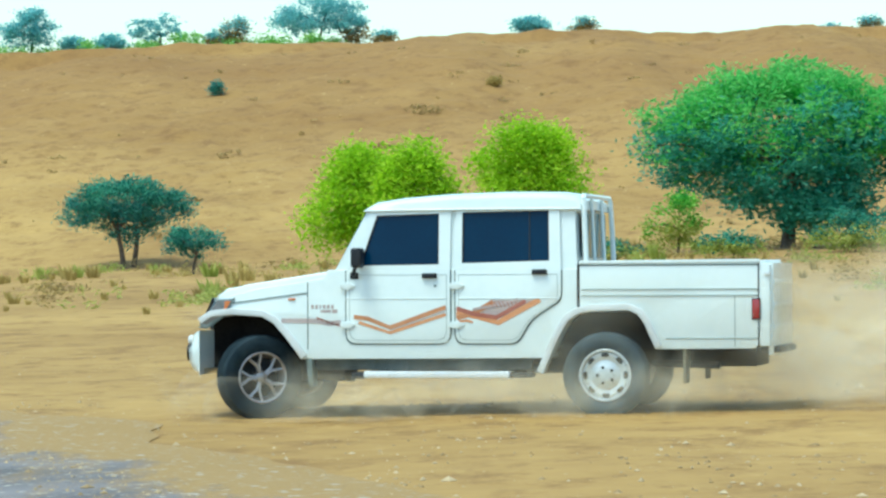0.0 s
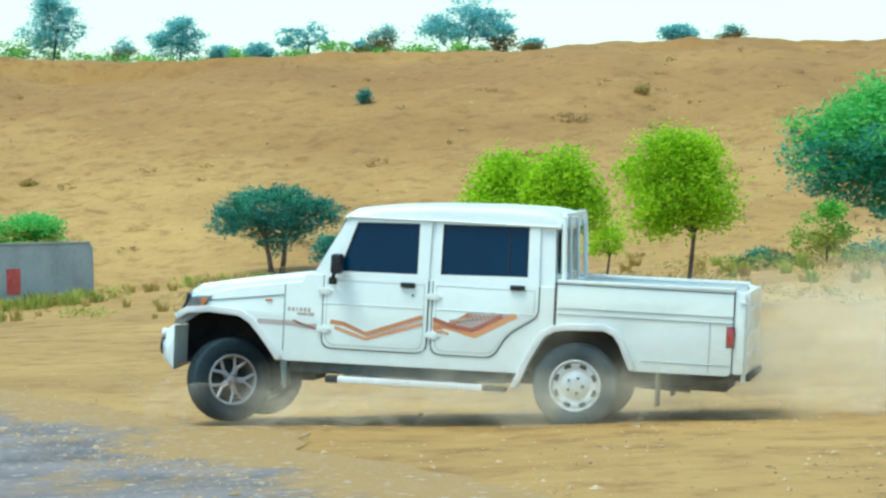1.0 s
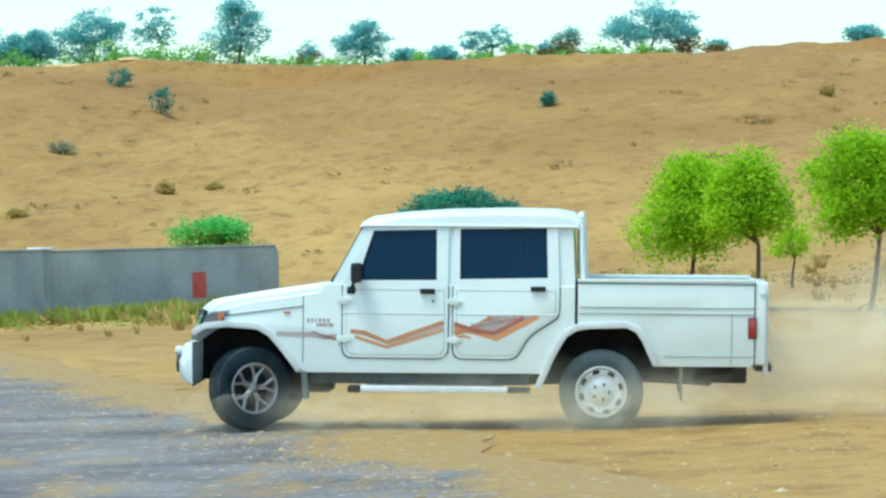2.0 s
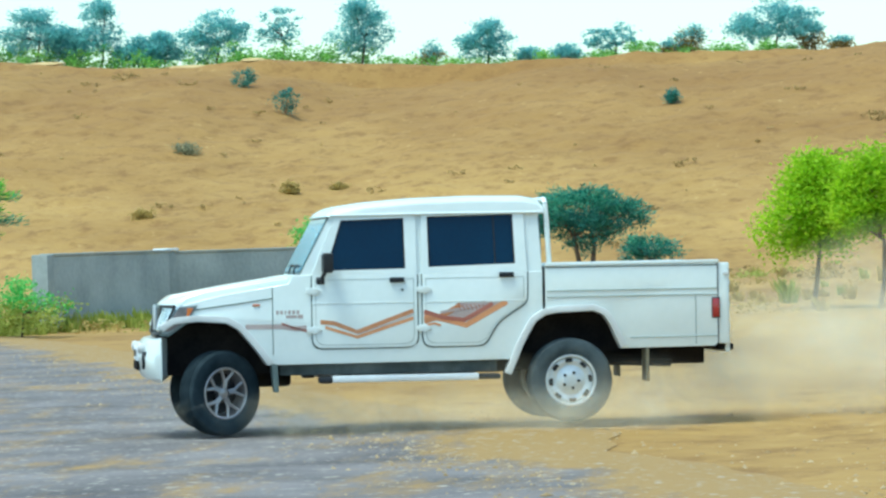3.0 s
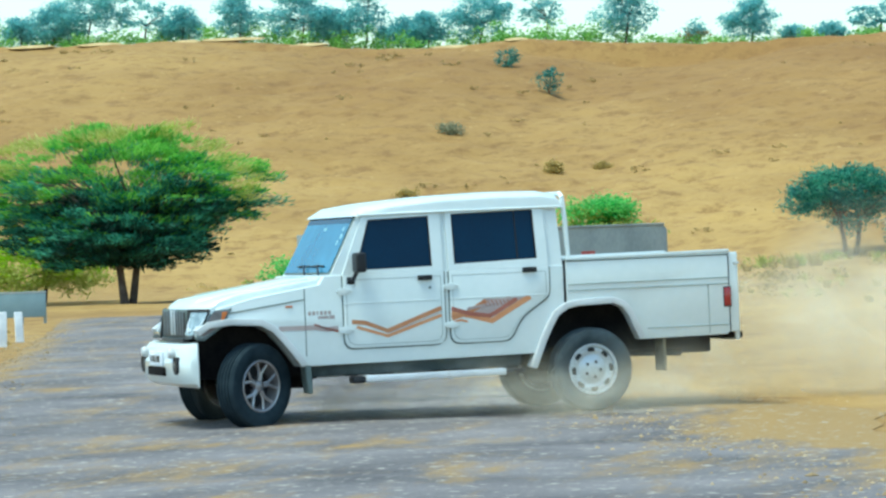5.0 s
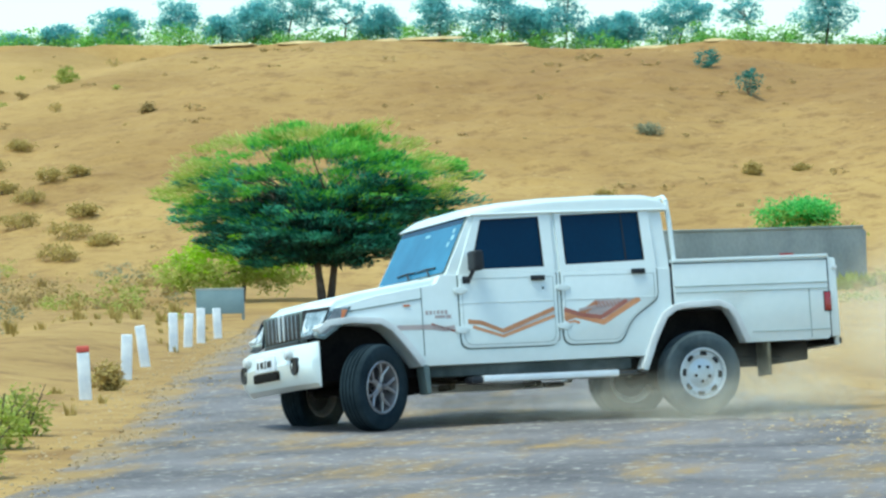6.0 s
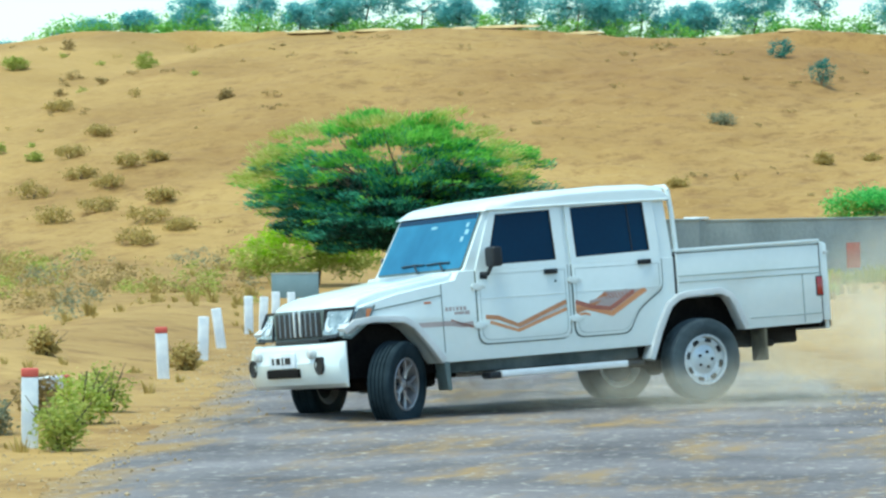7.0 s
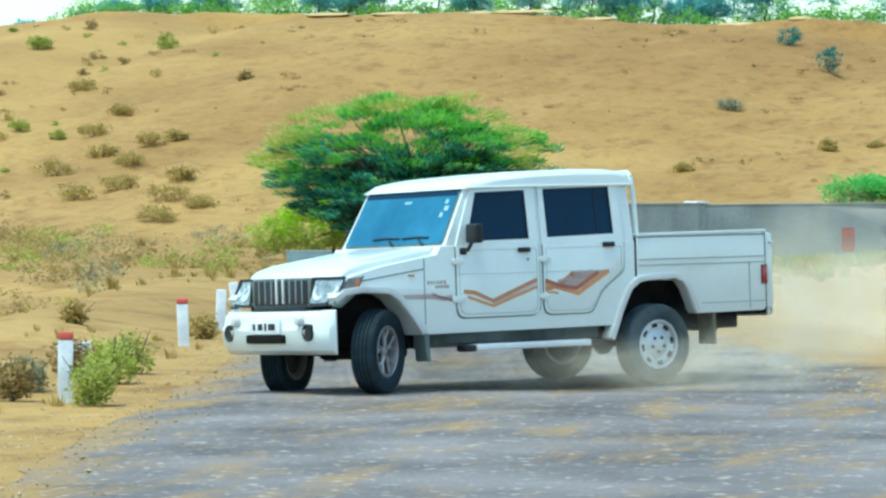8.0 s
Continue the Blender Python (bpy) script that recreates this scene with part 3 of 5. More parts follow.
def cab(truck):
    # lower body with the wheel openings cut out of its flank
    outline = [(0.462, 0.505)] + FRONT_ARCH + [(3.415, 0.785), (3.405, 0.955), (3.34, 1.01), (2.90, 1.085), (2.36, 1.165), (2.32, 1.235), (0.235, 1.235), (0.235, 0.862), (0.30, 0.815), (0.36, 0.715), (0.415, 0.61)]
    part("body", sweep(prism(outline, -0.79, 0.79, 0.022, 3)), PAINT, truck)
    bm = prism([(3.40, 0.98), (3.385, 1.025), (3.31, 1.068), (3.05, 1.115), (2.70, 1.165), (2.31, 1.222), (2.31, 1.13), (3.30, 0.96)], -0.70, 0.70, 0.03, 3)
    for y in (-0.58, -0.42, -0.2, 0.2, 0.42, 0.58):
        bmesh.ops.bisect_plane(bm, geom=bm.verts[:] + bm.edges[:] + bm.faces[:], plane_co=(0, y, 0), plane_no=(0, 1, 0))
    part("hood", sweep(bm), PAINT, truck, "white bonnet")
    part("hood_crown", prism([(3.37, 1.025), (3.29, 1.080), (2.9, 1.148), (2.33, 1.236), (2.33, 1.15)], -0.40, 0.40, 0.022, 3), PAINT, truck)
    both(lambda: (sweep(prism([(3.36, 0.950), (3.33, 0.958), (2.50, 1.050), (2.50, 1.042), (3.33, 0.948)], 0.788, 0.796)), "fender_crease", SEAM, truck, ""))
    both(lambda: (band([(2.495, 0.58), (2.495, 1.135)], 0.007, 0.785, 0.7925), "fender_seam", SEAM, truck, ""))
    both(lambda: (box(2.60, 2.66, 0.785, 0.800, 0.985, 1.002, 0.004), "side_repeater", AMBER, truck, ""))
    # upper cab
    bm = bmesh.new()
    low = [(2.265, 0.778), (0.235, 0.778), (0.235, -0.778), (2.265, -0.778)]
    high = [(1.985, 0.720), (0.26, 0.720), (0.26, -0.720), (1.985, -0.720)]
    a = [bm.verts.new((x, y, 1.225)) for x, y in low]
    b = [bm.verts.new((x, y, 1.745)) for x, y in high]
    for i in range(4):
        bm.faces.new((a[i], a[(i + 1) % 4], b[(i + 1) % 4], b[i]))
    bm.faces.new(a[::-1])
    bm.faces.new(b)
    bevel(bm, 0.03, 3)
    part("cab_frame", bm, PAINT, truck)
    bm = bmesh.new()
    prof = [(2.035, 1.715), (2.02, 1.755), (1.94, 1.800), (1.70, 1.835), (1.30, 1.865), (0.80, 1.880), (0.40, 1.875), (0.26, 1.850), (0.21, 1.80), (0.205, 1.725)]
    st = [(-0.752, -0.085), (-0.745, -0.055), (-0.70, -0.022), (-0.58, -0.006), (-0.3, 0), (0.3, 0), (0.58, -0.006), (0.70, -0.022), (0.745, -0.055), (0.752, -0.085)]
    loops = [[bm.verts.new((x, y, max(1.715, z + d))) for x, z in prof] for y, d in st]
    for p, q in zip(loops, loops[1:]):
        for k in range(len(prof) - 1):
            bm.faces.new((p[k], p[k + 1], q[k + 1], q[k]))
        bm.faces.new((p[-1], p[0], q[0], q[-1]))
    bm.faces.new(loops[0])
    bm.faces.new(loops[-1][::-1])
    bmesh.ops.remove_doubles(bm, verts=bm.verts, dist=0.0005)
    roof = part("roof", bm, PAINT, truck, "white domed roof", 40)
    both(lambda: (tube(bmesh.new(), [(2.00, 0.752, 1.722), (1.2, 0.755, 1.728), (0.22, 0.752, 1.728)], 0.011, 8), "rain_gutter", PAINT, roof, ""))
    # windscreen
    def on_screen(u, z, out):
        """A point on the sloped windscreen: u across, z up."""
        f = (z - 1.225) / 0.52
        return Vector((2.265 - 0.28 * f, u * (0.778 - 0.058 * f), z)) + Vector((0.88, 0, 0.474)) * out
    def screen_piece(name, pts, t0, t1, material, parent):
        bm = bmesh.new()
        a = [bm.verts.new(on_screen(u, z, t0)) for u, z in pts]
        b = [bm.verts.new(on_screen(u, z, t1)) for u, z in pts]
        bm.faces.new(a[::-1])
        bm.faces.new(b)
        for i in range(len(a)):
            j = (i + 1) % len(a)
            bm.faces.new((a[i], a[j], b[j], b[i]))
        return part(name, bm, material, parent)
    screen = screen_piece("windscreen", rounded([(-0.945, 1.245), (0.945, 1.245), (0.955, 1.715), (-0.955, 1.715)], 0.035), 0.001, 0.010, SEAM, truck)
    screen_piece("screen_glass", rounded([(-0.925, 1.255), (0.925, 1.255), (0.935, 1.705), (-0.935, 1.705)], 0.03), 0.004, 0.014, SCREEN, screen)
    screen_piece("sun_band", [(-0.925, 1.655), (0.925, 1.655), (0.925, 1.702), (-0.925, 1.702)], 0.0145, 0.0155, TINT, screen)
    for u in (0.05, 0.62):
        bm = bmesh.new()
        tube(bm, [on_screen(u, 1.235, 0.03), on_screen(u - 0.10, 1.275, 0.035), on_screen(u - 0.16, 1.305, 0.030)], [0.010, 0.008, 0.006], 6)
        tube(bm, [on_screen(u - 0.46, 1.300, 0.024), on_screen(u - 0.16, 1.308, 0.024), on_screen(u + 0.05, 1.302, 0.024)], 0.007, 6)
        part("wiper", bm, BLACK, screen)
    # the middle mark paints a reflection; the other three are stickers
    for u0, u1, z0, z1 in ((-0.08, 0.06, 1.600, 1.622), (0.74, 0.80, 1.59, 1.625), (0.76, 0.84, 1.53, 1.57), (0.71, 0.77, 1.475, 1.515)):
        screen_piece("screen_mark", rounded([(u0, z0), (u1, z0), (u1, z1), (u0, z1)], 0.008), 0.0145, 0.0155, SCREEN_MARK, screen)
    part("cowl", box(2.22, 2.36, -0.70, 0.70, 1.18, 1.228, 0.012), PAINT, truck)
    # rear window and guard
    part("rear_window", prism(rounded([(-0.60, 1.33), (0.60, 1.33), (0.57, 1.70), (-0.57, 1.70)], 0.05), 0.0, 0.012), REAR_GLASS, truck).matrix_local = Matrix(((0, 1, 0, 0.212), (1, 0, 0, 0), (0, 0, 1, 0), (0, 0, 0, 1)))
    guard = part("load_guard", tube(bmesh.new(), [(0.19, 0.70, 1.80), (0.195, 0.67, 1.835), (0.195, -0.67, 1.835), (0.19, -0.70, 1.80)], 0.021, 8), PAINT, truck, "white tubular load guard")
    for y in (-0.26, 0.26):
        part("guard_bar", tube(bmesh.new(), [(0.17, y, 1.27), (0.19, y, 1.60), (0.195, y, 1.83)], 0.016, 8), PAINT, guard)
    part("cab_gap", box(0.2135, 0.2345, -0.782, 0.782, 0.875, 1.268), BLACK, truck, "dark gap between cab and load bed")
    both(lambda: (tube(bmesh.new(), [(0.165, 0.735, 1.26), (0.18, 0.725, 1.60), (0.19, 0.70, 1.80)], 0.022, 8), "guard_leg", PAINT, guard, ""))


def doors(truck):
    low = {"front_door": rounded([(1.29, 0.625), (2.165, 0.625), (2.165, 1.228), (1.29, 1.228)], [0.09, 0.09, 0, 0]),
           "rear_door": rounded([(0.73, 0.625), (1.245, 0.625), (1.245, 1.228), (0.365, 1.228), (0.365, 0.985), (0.62, 0.82)], [0.07, 0.09, 0, 0, 0.06, 0.08])}
    outer = {"front_door": [(2.165, 1.228), (1.955, 1.738), (1.29, 1.742), (1.29, 1.228)], "rear_door": [(1.245, 1.228), (1.245, 1.742), (0.385, 1.742), (0.365, 1.228)]}
    glass = {"front_door": [(2.05, 1.268), (1.915, 1.682), (1.390, 1.696), (1.385, 1.276)], "rear_door": [(1.192, 1.285), (1.194, 1.703), (0.474, 1.715), (0.463, 1.303)]}
    for s in (1, -1):
        for name in ("front_door", "rear_door"):
            def put(part_name, bm, material, parent, label=""):
                if s < 0:
                    bmesh.ops.scale(bm, vec=(1, -1, 1), verts=bm.verts)
                return part(part_name, bm, material, parent, label)
            door = put(name, prism(low[name], 0.786, 0.803, 0.006, 2), PAINT, truck, "white door with a sloping stripe")
            put("window_frame", ring(outer[name], glass[name], lambda z: side_y(z) - 0.02, lambda z: side_y(z) + 0.013), PAINT, door)
            put("window_glass", prism(glass[name], lambda z: side_y(z) - 0.012, lambda z: side_y(z) - 0.002), TINT, door, "dark tinted glass")
            inner = [tuple(Vector(p) + (Vector((sum(q[0] for q in glass[name]) / 4, sum(q[1] for q in glass[name]) / 4)) - Vector(p)).normalized() * 0.014) for p in glass[name]]
            put("window_seal", ring(glass[name], inner, lambda z: side_y(z) - 0.01, lambda z: side_y(z) + 0.008), BLACK, door)
            # panel gap round the door
            loop = low[name]
            put("panel_gap", ring([(x + (0.010 if x > 1.3 and name == "front_door" or x > 0.8 and name == "rear_door" else -0.010), z - (0.010 if z < 1.0 else 0)) for x, z in loop], loop, lambda z: 0.785, lambda z: 0.7945), SEAM, door)
            pr = [(x * 0.94 + (1.745 if name == "front_door" else 0.83) * 0.06, (z - 0.93) * 0.90 + 0.925) for x, z in loop]
            pr2 = [(x * 0.93 + (1.745 if name == "front_door" else 0.83) * 0.07, (z - 0.93) * 0.885 + 0.925) for x, z in loop]
            # raised grey ring that draws the shading line of the door pressing
            put("press_line", ring(pr, pr2, lambda z: 0.80, lambda z: 0.8045), GROOVE_TONE, door)
            x0, x1 = (1.33, 2.17) if name == "front_door" else (0.38, 1.22)
            put("waist_crease", box(x0, x1, 0.80, 0.807, 0.990, 1.002, 0.003), PAINT, door)
            hx, hz = (1.459, 1.183) if name == "front_door" else (0.541, 1.211)
            put("door_handle", box(hx - 0.062, hx + 0.062, 0.803, 0.829, hz - 0.021, hz + 0.021, 0.008), BLACK, door, "black door handle")
            if name == "front_door":
                put("lock", box(hx - 0.055, hx - 0.035, 0.803, 0.808, 1.09, 1.11, 0.003), SEAM, door)
            for hz in (0.78, 1.10):
                hx = (2.165 if name == "front_door" else 1.245)
                put("hinge", prism(rounded([(hx - 0.08, hz), (hx - 0.02, hz - 0.035), (hx + 0.05, hz - 0.02), (hx + 0.05, hz + 0.02), (hx - 0.02, hz + 0.035)], 0.015), 0.80, 0.817, 0.004), PAINT, door)
            if name == "rear_door":
                put("quarter_bar", prism([(0.625, 1.295), (0.635, 1.295), (0.640, 1.71), (0.632, 1.71)], lambda z: side_y(z) - 0.004, lambda z: side_y(z) + 0.004), BLACK, door)
            # flank stripes
            if name == "front_door":
                stripes = [([(2.10, 0.845), (1.985, 0.832), (1.795, 0.757), (1.325, 0.925)], 0.036, BROWN_DECAL), ([(2.06, 0.80), (1.795, 0.715), (1.325, 0.865)], 0.026, ORANGE_DECAL), ([(1.795, 0.737), (1.55, 0.815), (1.325, 0.895)], 0.008, GREY_DECAL)]
            else:
                stripes = [([(1.235, 0.885), (1.05, 0.845), (0.885, 0.797), (0.70, 0.90), (0.54, 0.985)], 0.046, ORANGE_DECAL), ([(1.235, 0.835), (1.09, 0.875), (0.93, 0.965)], 0.042, BROWN_DECAL),
                           ([(1.235, 0.915), (1.08, 0.865), (0.90, 0.840), (0.66, 0.972)], 0.035, MAROON_DECAL), ([(1.10, 0.905), (0.93, 0.935), (0.72, 0.985)], 0.022, GREY_DECAL), ([(1.235, 0.802), (1.15, 0.815), (1.10, 0.80)], 0.018, ORANGE_DECAL)]
            for k, (pts, w, m) in enumerate(stripes):
                put("stripe", band(pts, w, 0.8035, 0.8055 + 0.0008 * k), m, door)
            if name == "rear_door":
                put("stripe_wedge", prism([(0.95, 0.985), (0.585, 0.985), (0.86, 0.835), (1.06, 0.885)], 0.8032, 0.8046), GREY_DECAL, door)
                for k in range(7):
                    put("hatch_line", band([(0.955 - 0.035 * k, 0.968), (0.93 - 0.035 * k, 0.925)], 0.006, 0.804, 0.8085), MAROON_DECAL, door)
    for s in (1, -1):
        for pts, w, m in (([(2.72, 0.815), (2.42, 0.812), (2.30, 0.792), (2.215, 0.800)], 0.040, GREY_DECAL), ([(2.42, 0.835), (2.32, 0.80), (2.215, 0.775)], 0.020, MAROON_DECAL)):
            bm = band(pts, w, 0.790, 0.7925)
            if s < 0:
                bmesh.ops.scale(bm, vec=(1, -1, 1), verts=bm.verts)
            part("fender_stripe", bm, m, truck)
        for x, z, w, h in ((2.455, 0.930, 0.022, 0.032), (2.42, 0.930, 0.022, 0.032), (2.388, 0.930, 0.012, 0.032), (2.355, 0.930, 0.022, 0.032), (2.32, 0.930, 0.022, 0.032), (2.285, 0.930, 0.022, 0.032), (2.34, 0.893, 0.09, 0.022), (2.265, 0.893, 0.045, 0.03)):
            bm = box(x - w / 2, x + w / 2, 0.789, 0.7925, z - h / 2, z + h / 2)
            if s < 0:
                bmesh.ops.scale(bm, vec=(1, -1, 1), verts=bm.verts)
            part("badge_mark", bm, GREY_DECAL, truck)
        mirror = part("mirror", box(2.0, 2.09, s * 0.83, s * 0.985, 1.25, 1.415, 0.028, 3), BLACK, truck, "black wing mirror")
        part("mirror_arm", tube(bmesh.new(), [(2.10, s * 0.78, 1.185), (2.09, s * 0.87, 1.195), (2.06, s * 0.90, 1.27)], 0.017, 8), BLACK, mirror)
        part("mirror_foot", box(2.06, 2.13, s * 0.785, s * 0.81, 1.155, 1.215, 0.008), BLACK, mirror)


def load_bed(truck):
    flank = [(-1.25, 1.278), (0.212, 1.270), (0.212, 0.872)] + [p for p in REAR_ARCH if p[0] < 0.2] + [(-0.43, 0.578), (-1.22, 0.584), (-1.25, 0.61)]
    for s in (1, -1):
        panel = part("bed_side", prism(flank, s * 0.755, s * 0.795, 0.006, 2), PAINT, truck)
        part("top_rail", prism([(-1.26, 1.280), (0.215, 1.272), (0.215, 1.300), (-1.26, 1.308)], s * 0.735, s * 0.808, 0.008), PAINT, panel)
        for z, w in ((1.068, 0.009), (1.016, 0.009), (0.668, 0.008)):
            x0 = 0.20 if z > 1 else -0.50
            # grey strip: the pressing's shading line put into colour
            part("pressed_rib", box(-1.245, x0, s * 0.79, s * 0.803, z - w / 2, z + w / 2, 0.003), GROOVE_TONE, panel)
        # dark strip that paints the shadow below the top rail
        part("rail_shadow_strip", box(-1.245, 0.21, s * 0.785, s * 0.7985, 1.258, 1.267), SEAM, panel)
        part("rear_gap", box(-1.2535, -1.2465, s * 0.70, s * 0.797, 0.60, 1.275), BLACK, panel)
        part("bed_seam", box(-1.064, -1.057, s * 0.79, s * 0.8, 0.60, 1.014), GROOVE_TONE, panel)
        part("corner_post", prism([(-1.345, 0.60), (-1.245, 0.60), (-1.245, 1.29), (-1.345, 1.27)], s * 0.70, s * 0.785, 0.02), PAINT, panel)
        part("latch", box(-1.35, -1.30, s * 0.775, s * 0.80, 1.175, 1.20, 0.005), FLARE, panel)
        lamp = part("tail_light", box(-1.262, -1.202, s * 0.765, s * 0.812, 0.825, 0.982, 0.010), RED_LENS, truck, "red tail light")
        part("lamp_base", box(-1.267, -1.197, s * 0.765, s * 0.801, 0.817, 0.990, 0.004), BLACK, lamp)
    gate = part("tailgate", box(-1.365, -1.325, -0.72, 0.72, 0.53, 1.28, 0.008), PAINT, truck, "white tailgate")
    for z in (0.75, 0.93, 1.12):
        part("gate_rib", box(-1.375, -1.36, -0.70, 0.70, z - 0.02, z + 0.02, 0.006), PAINT, gate)
    part("bed_floor", box(-1.25, 0.20, -0.75, 0.75, 0.915, 0.94), FLARE, truck)
    part("bed_front", box(0.17, 0.205, -0.75, 0.75, 0.915, 1.28), PAINT, truck)
    part("rear_bumper", box(-1.40, -1.26, -0.70, 0.70, 0.545, 0.60, 0.012), UNDER, truck)


def underside(truck):
    part("chassis", box(-1.20, 3.30, -0.45, 0.45, 0.43, 0.60, 0.02), UNDER, truck, "near-black chassis")
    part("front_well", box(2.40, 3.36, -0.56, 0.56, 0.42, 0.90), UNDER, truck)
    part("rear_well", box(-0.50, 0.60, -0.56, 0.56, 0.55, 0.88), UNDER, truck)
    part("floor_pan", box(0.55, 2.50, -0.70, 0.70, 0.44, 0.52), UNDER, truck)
    both(lambda: (box(0.62, 2.44, 0.60, 0.735, 0.405, 0.500, 0.012), "rocker_panel", ROCKER, truck, "dust-covered inner sill"))
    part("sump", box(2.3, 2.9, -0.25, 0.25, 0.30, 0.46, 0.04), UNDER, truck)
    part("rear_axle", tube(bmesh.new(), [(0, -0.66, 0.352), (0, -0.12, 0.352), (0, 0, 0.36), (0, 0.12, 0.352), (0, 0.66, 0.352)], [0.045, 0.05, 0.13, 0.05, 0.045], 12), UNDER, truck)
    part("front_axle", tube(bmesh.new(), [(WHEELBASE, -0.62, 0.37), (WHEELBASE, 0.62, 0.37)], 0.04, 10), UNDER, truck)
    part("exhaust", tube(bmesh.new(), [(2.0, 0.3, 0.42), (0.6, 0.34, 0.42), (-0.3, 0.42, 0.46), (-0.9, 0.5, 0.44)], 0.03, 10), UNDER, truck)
    part("spare_holder", box(-1.05, -0.55, -0.30, 0.42, 0.44, 0.60, 0.03), SANDY, truck, "sand-covered spare wheel carrier")
    both(lambda: (prism([(2.46, 0.51), (2.515, 0.52), (2.49, 0.27), (2.45, 0.27)], 0.62, 0.79, 0.01), "mud_flap", SEAM, truck, ""))
    both(lambda: (box(-0.66, -0.635, 0.57, 0.79, 0.30, 0.60, 0.006), "rear_mud_flap", SANDY, truck, ""))
    both(lambda: (arch_flare(FRONT_ARCH, 0.70, 0.832, 0.055), "front_flare", FLARE, truck, "grey wheel arch lip"))
    both(lambda: (arch_flare(REAR_ARCH, 0.70, 0.834, 0.055), "rear_flare", FLARE, truck, "grey wheel arch lip"))
    for s in (1, -1):
        board = part("running_board", box(0.79, 2.01, s * 0.70, s * 0.85, 0.342, 0.398, 0.012), STEP, truck, "bright aluminium running board")
        for k in range(3):
            part("tread_line", box(0.83, 1.97, s * (0.73 + 0.035 * k) - 0.006, s * (0.73 + 0.035 * k) + 0.006, 0.398, 0.402), BLACK, board)
        part("board_end", box(2.01, 2.12, s * 0.69, s * 0.845, 0.335, 0.393, 0.02), BLACK, board)
        part("rear_board_end", box(0.60, 0.79, s * 0.66, s * 0.82, 0.345, 0.39, 0.02), BLACK, board)
        for x in (0.95, 1.75):
            part("board_bracket", box(x - 0.03, x + 0.03, s * 0.45, s * 0.72, 0.35, 0.40), UNDER, board)


def build_truck():
    truck = empty("pickup_truck", pose(0, 0, 0), "white double-cab pickup truck with copper flank stripes, sliding in dust", "pickup truck")
    cab(truck)
    nose(truck)
    front_bumper(truck)
    doors(truck)
    load_bed(truck)
    underside(truck)
    wheels = []
    for x, s in ((WHEELBASE + 0.01, 1), (WHEELBASE + 0.01, -1), (0.0, 1), (0.0, -1)):
        wheels.append((wheel(truck, x > 1), x, s))
    return truck, wheels


TRUCK, WHEELS = build_truck()


# ---- plants ----
RNG = np.random.default_rng(7)
EYE = (0.0, 0.0, 1.634)


def seat(bearing, rise, reach=40.0):
    """Where a line of sight from the road side, at a bearing from +y and a rise in degrees, meets the land."""
    a, r = radians(bearing), math.tan(radians(rise - 0.0222 * (bearing + 15.5)))
    d = reach
    while d < 175:
        x, y = d * math.sin(a), d * math.cos(a)
        if EYE[2] + d * r <= land(x, y, False):
            break
        d += 0.25
    x, y = d * math.sin(a), d * math.cos(a)
    return x, y, land(x, y)


def leaf_cloud(blobs, clusters, per, spread, size, flat=0.6, slim=0.45, fan=0.0):
    """Loose leaves in clusters that fill ellipsoids (x, y, z, rx, ry, rz, weight): verts, faces and the heights of the leaves."""
    w = np.array([b[6] for b in blobs], float)
    pick = RNG.choice(len(blobs), clusters, p=w / w.sum())
    d = RNG.normal(size=(clusters, 3))
    d /= np.linalg.norm(d, axis=1)[:, None]
    rad = RNG.uniform(0.15, 1.0, clusters) ** 0.45
    B = np.array([b[:6] for b in blobs])
    centre = B[pick, :3] + d * rad[:, None] * B[pick, 3:6]
    c = np.repeat(centre, per, 0) + RNG.normal(size=(clusters * per, 3)) * np.array([spread, spread, spread * flat])
    n = len(c)
    u = RNG.normal(size=(n, 3)) * np.array([1, 1, 0.5])
    u /= np.linalg.norm(u, axis=1)[:, None]
    if fan:  # sprays that point away from the stem
        out = c * np.array([1, 1, 0.35])
        u = u * (1 - fan) + fan * out / (np.linalg.norm(out, axis=1)[:, None] + 0.05)
        u /= np.linalg.norm(u, axis=1)[:, None]
    v = np.cross(u, RNG.normal(size=(n, 3)))
    v /= np.linalg.norm(v, axis=1)[:, None]
    s = RNG.uniform(0.6, 1.4, (n, 1)) * size
    verts = np.stack([c - u * s, c - v * s * slim, c + u * s, c + v * s * slim], 1).reshape(-1, 3)
    return verts, c[:, 2]


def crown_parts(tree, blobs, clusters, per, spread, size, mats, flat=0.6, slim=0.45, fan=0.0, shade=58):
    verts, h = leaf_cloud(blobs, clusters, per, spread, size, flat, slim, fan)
    # upper leaves take the last material; a brighter one puts sunlight into colour
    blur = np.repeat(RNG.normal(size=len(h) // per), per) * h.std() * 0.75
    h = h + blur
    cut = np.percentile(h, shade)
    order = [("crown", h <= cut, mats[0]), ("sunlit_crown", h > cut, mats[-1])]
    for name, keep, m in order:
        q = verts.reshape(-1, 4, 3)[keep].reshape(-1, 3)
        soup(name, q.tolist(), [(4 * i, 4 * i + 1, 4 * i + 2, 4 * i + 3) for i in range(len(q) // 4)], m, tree)


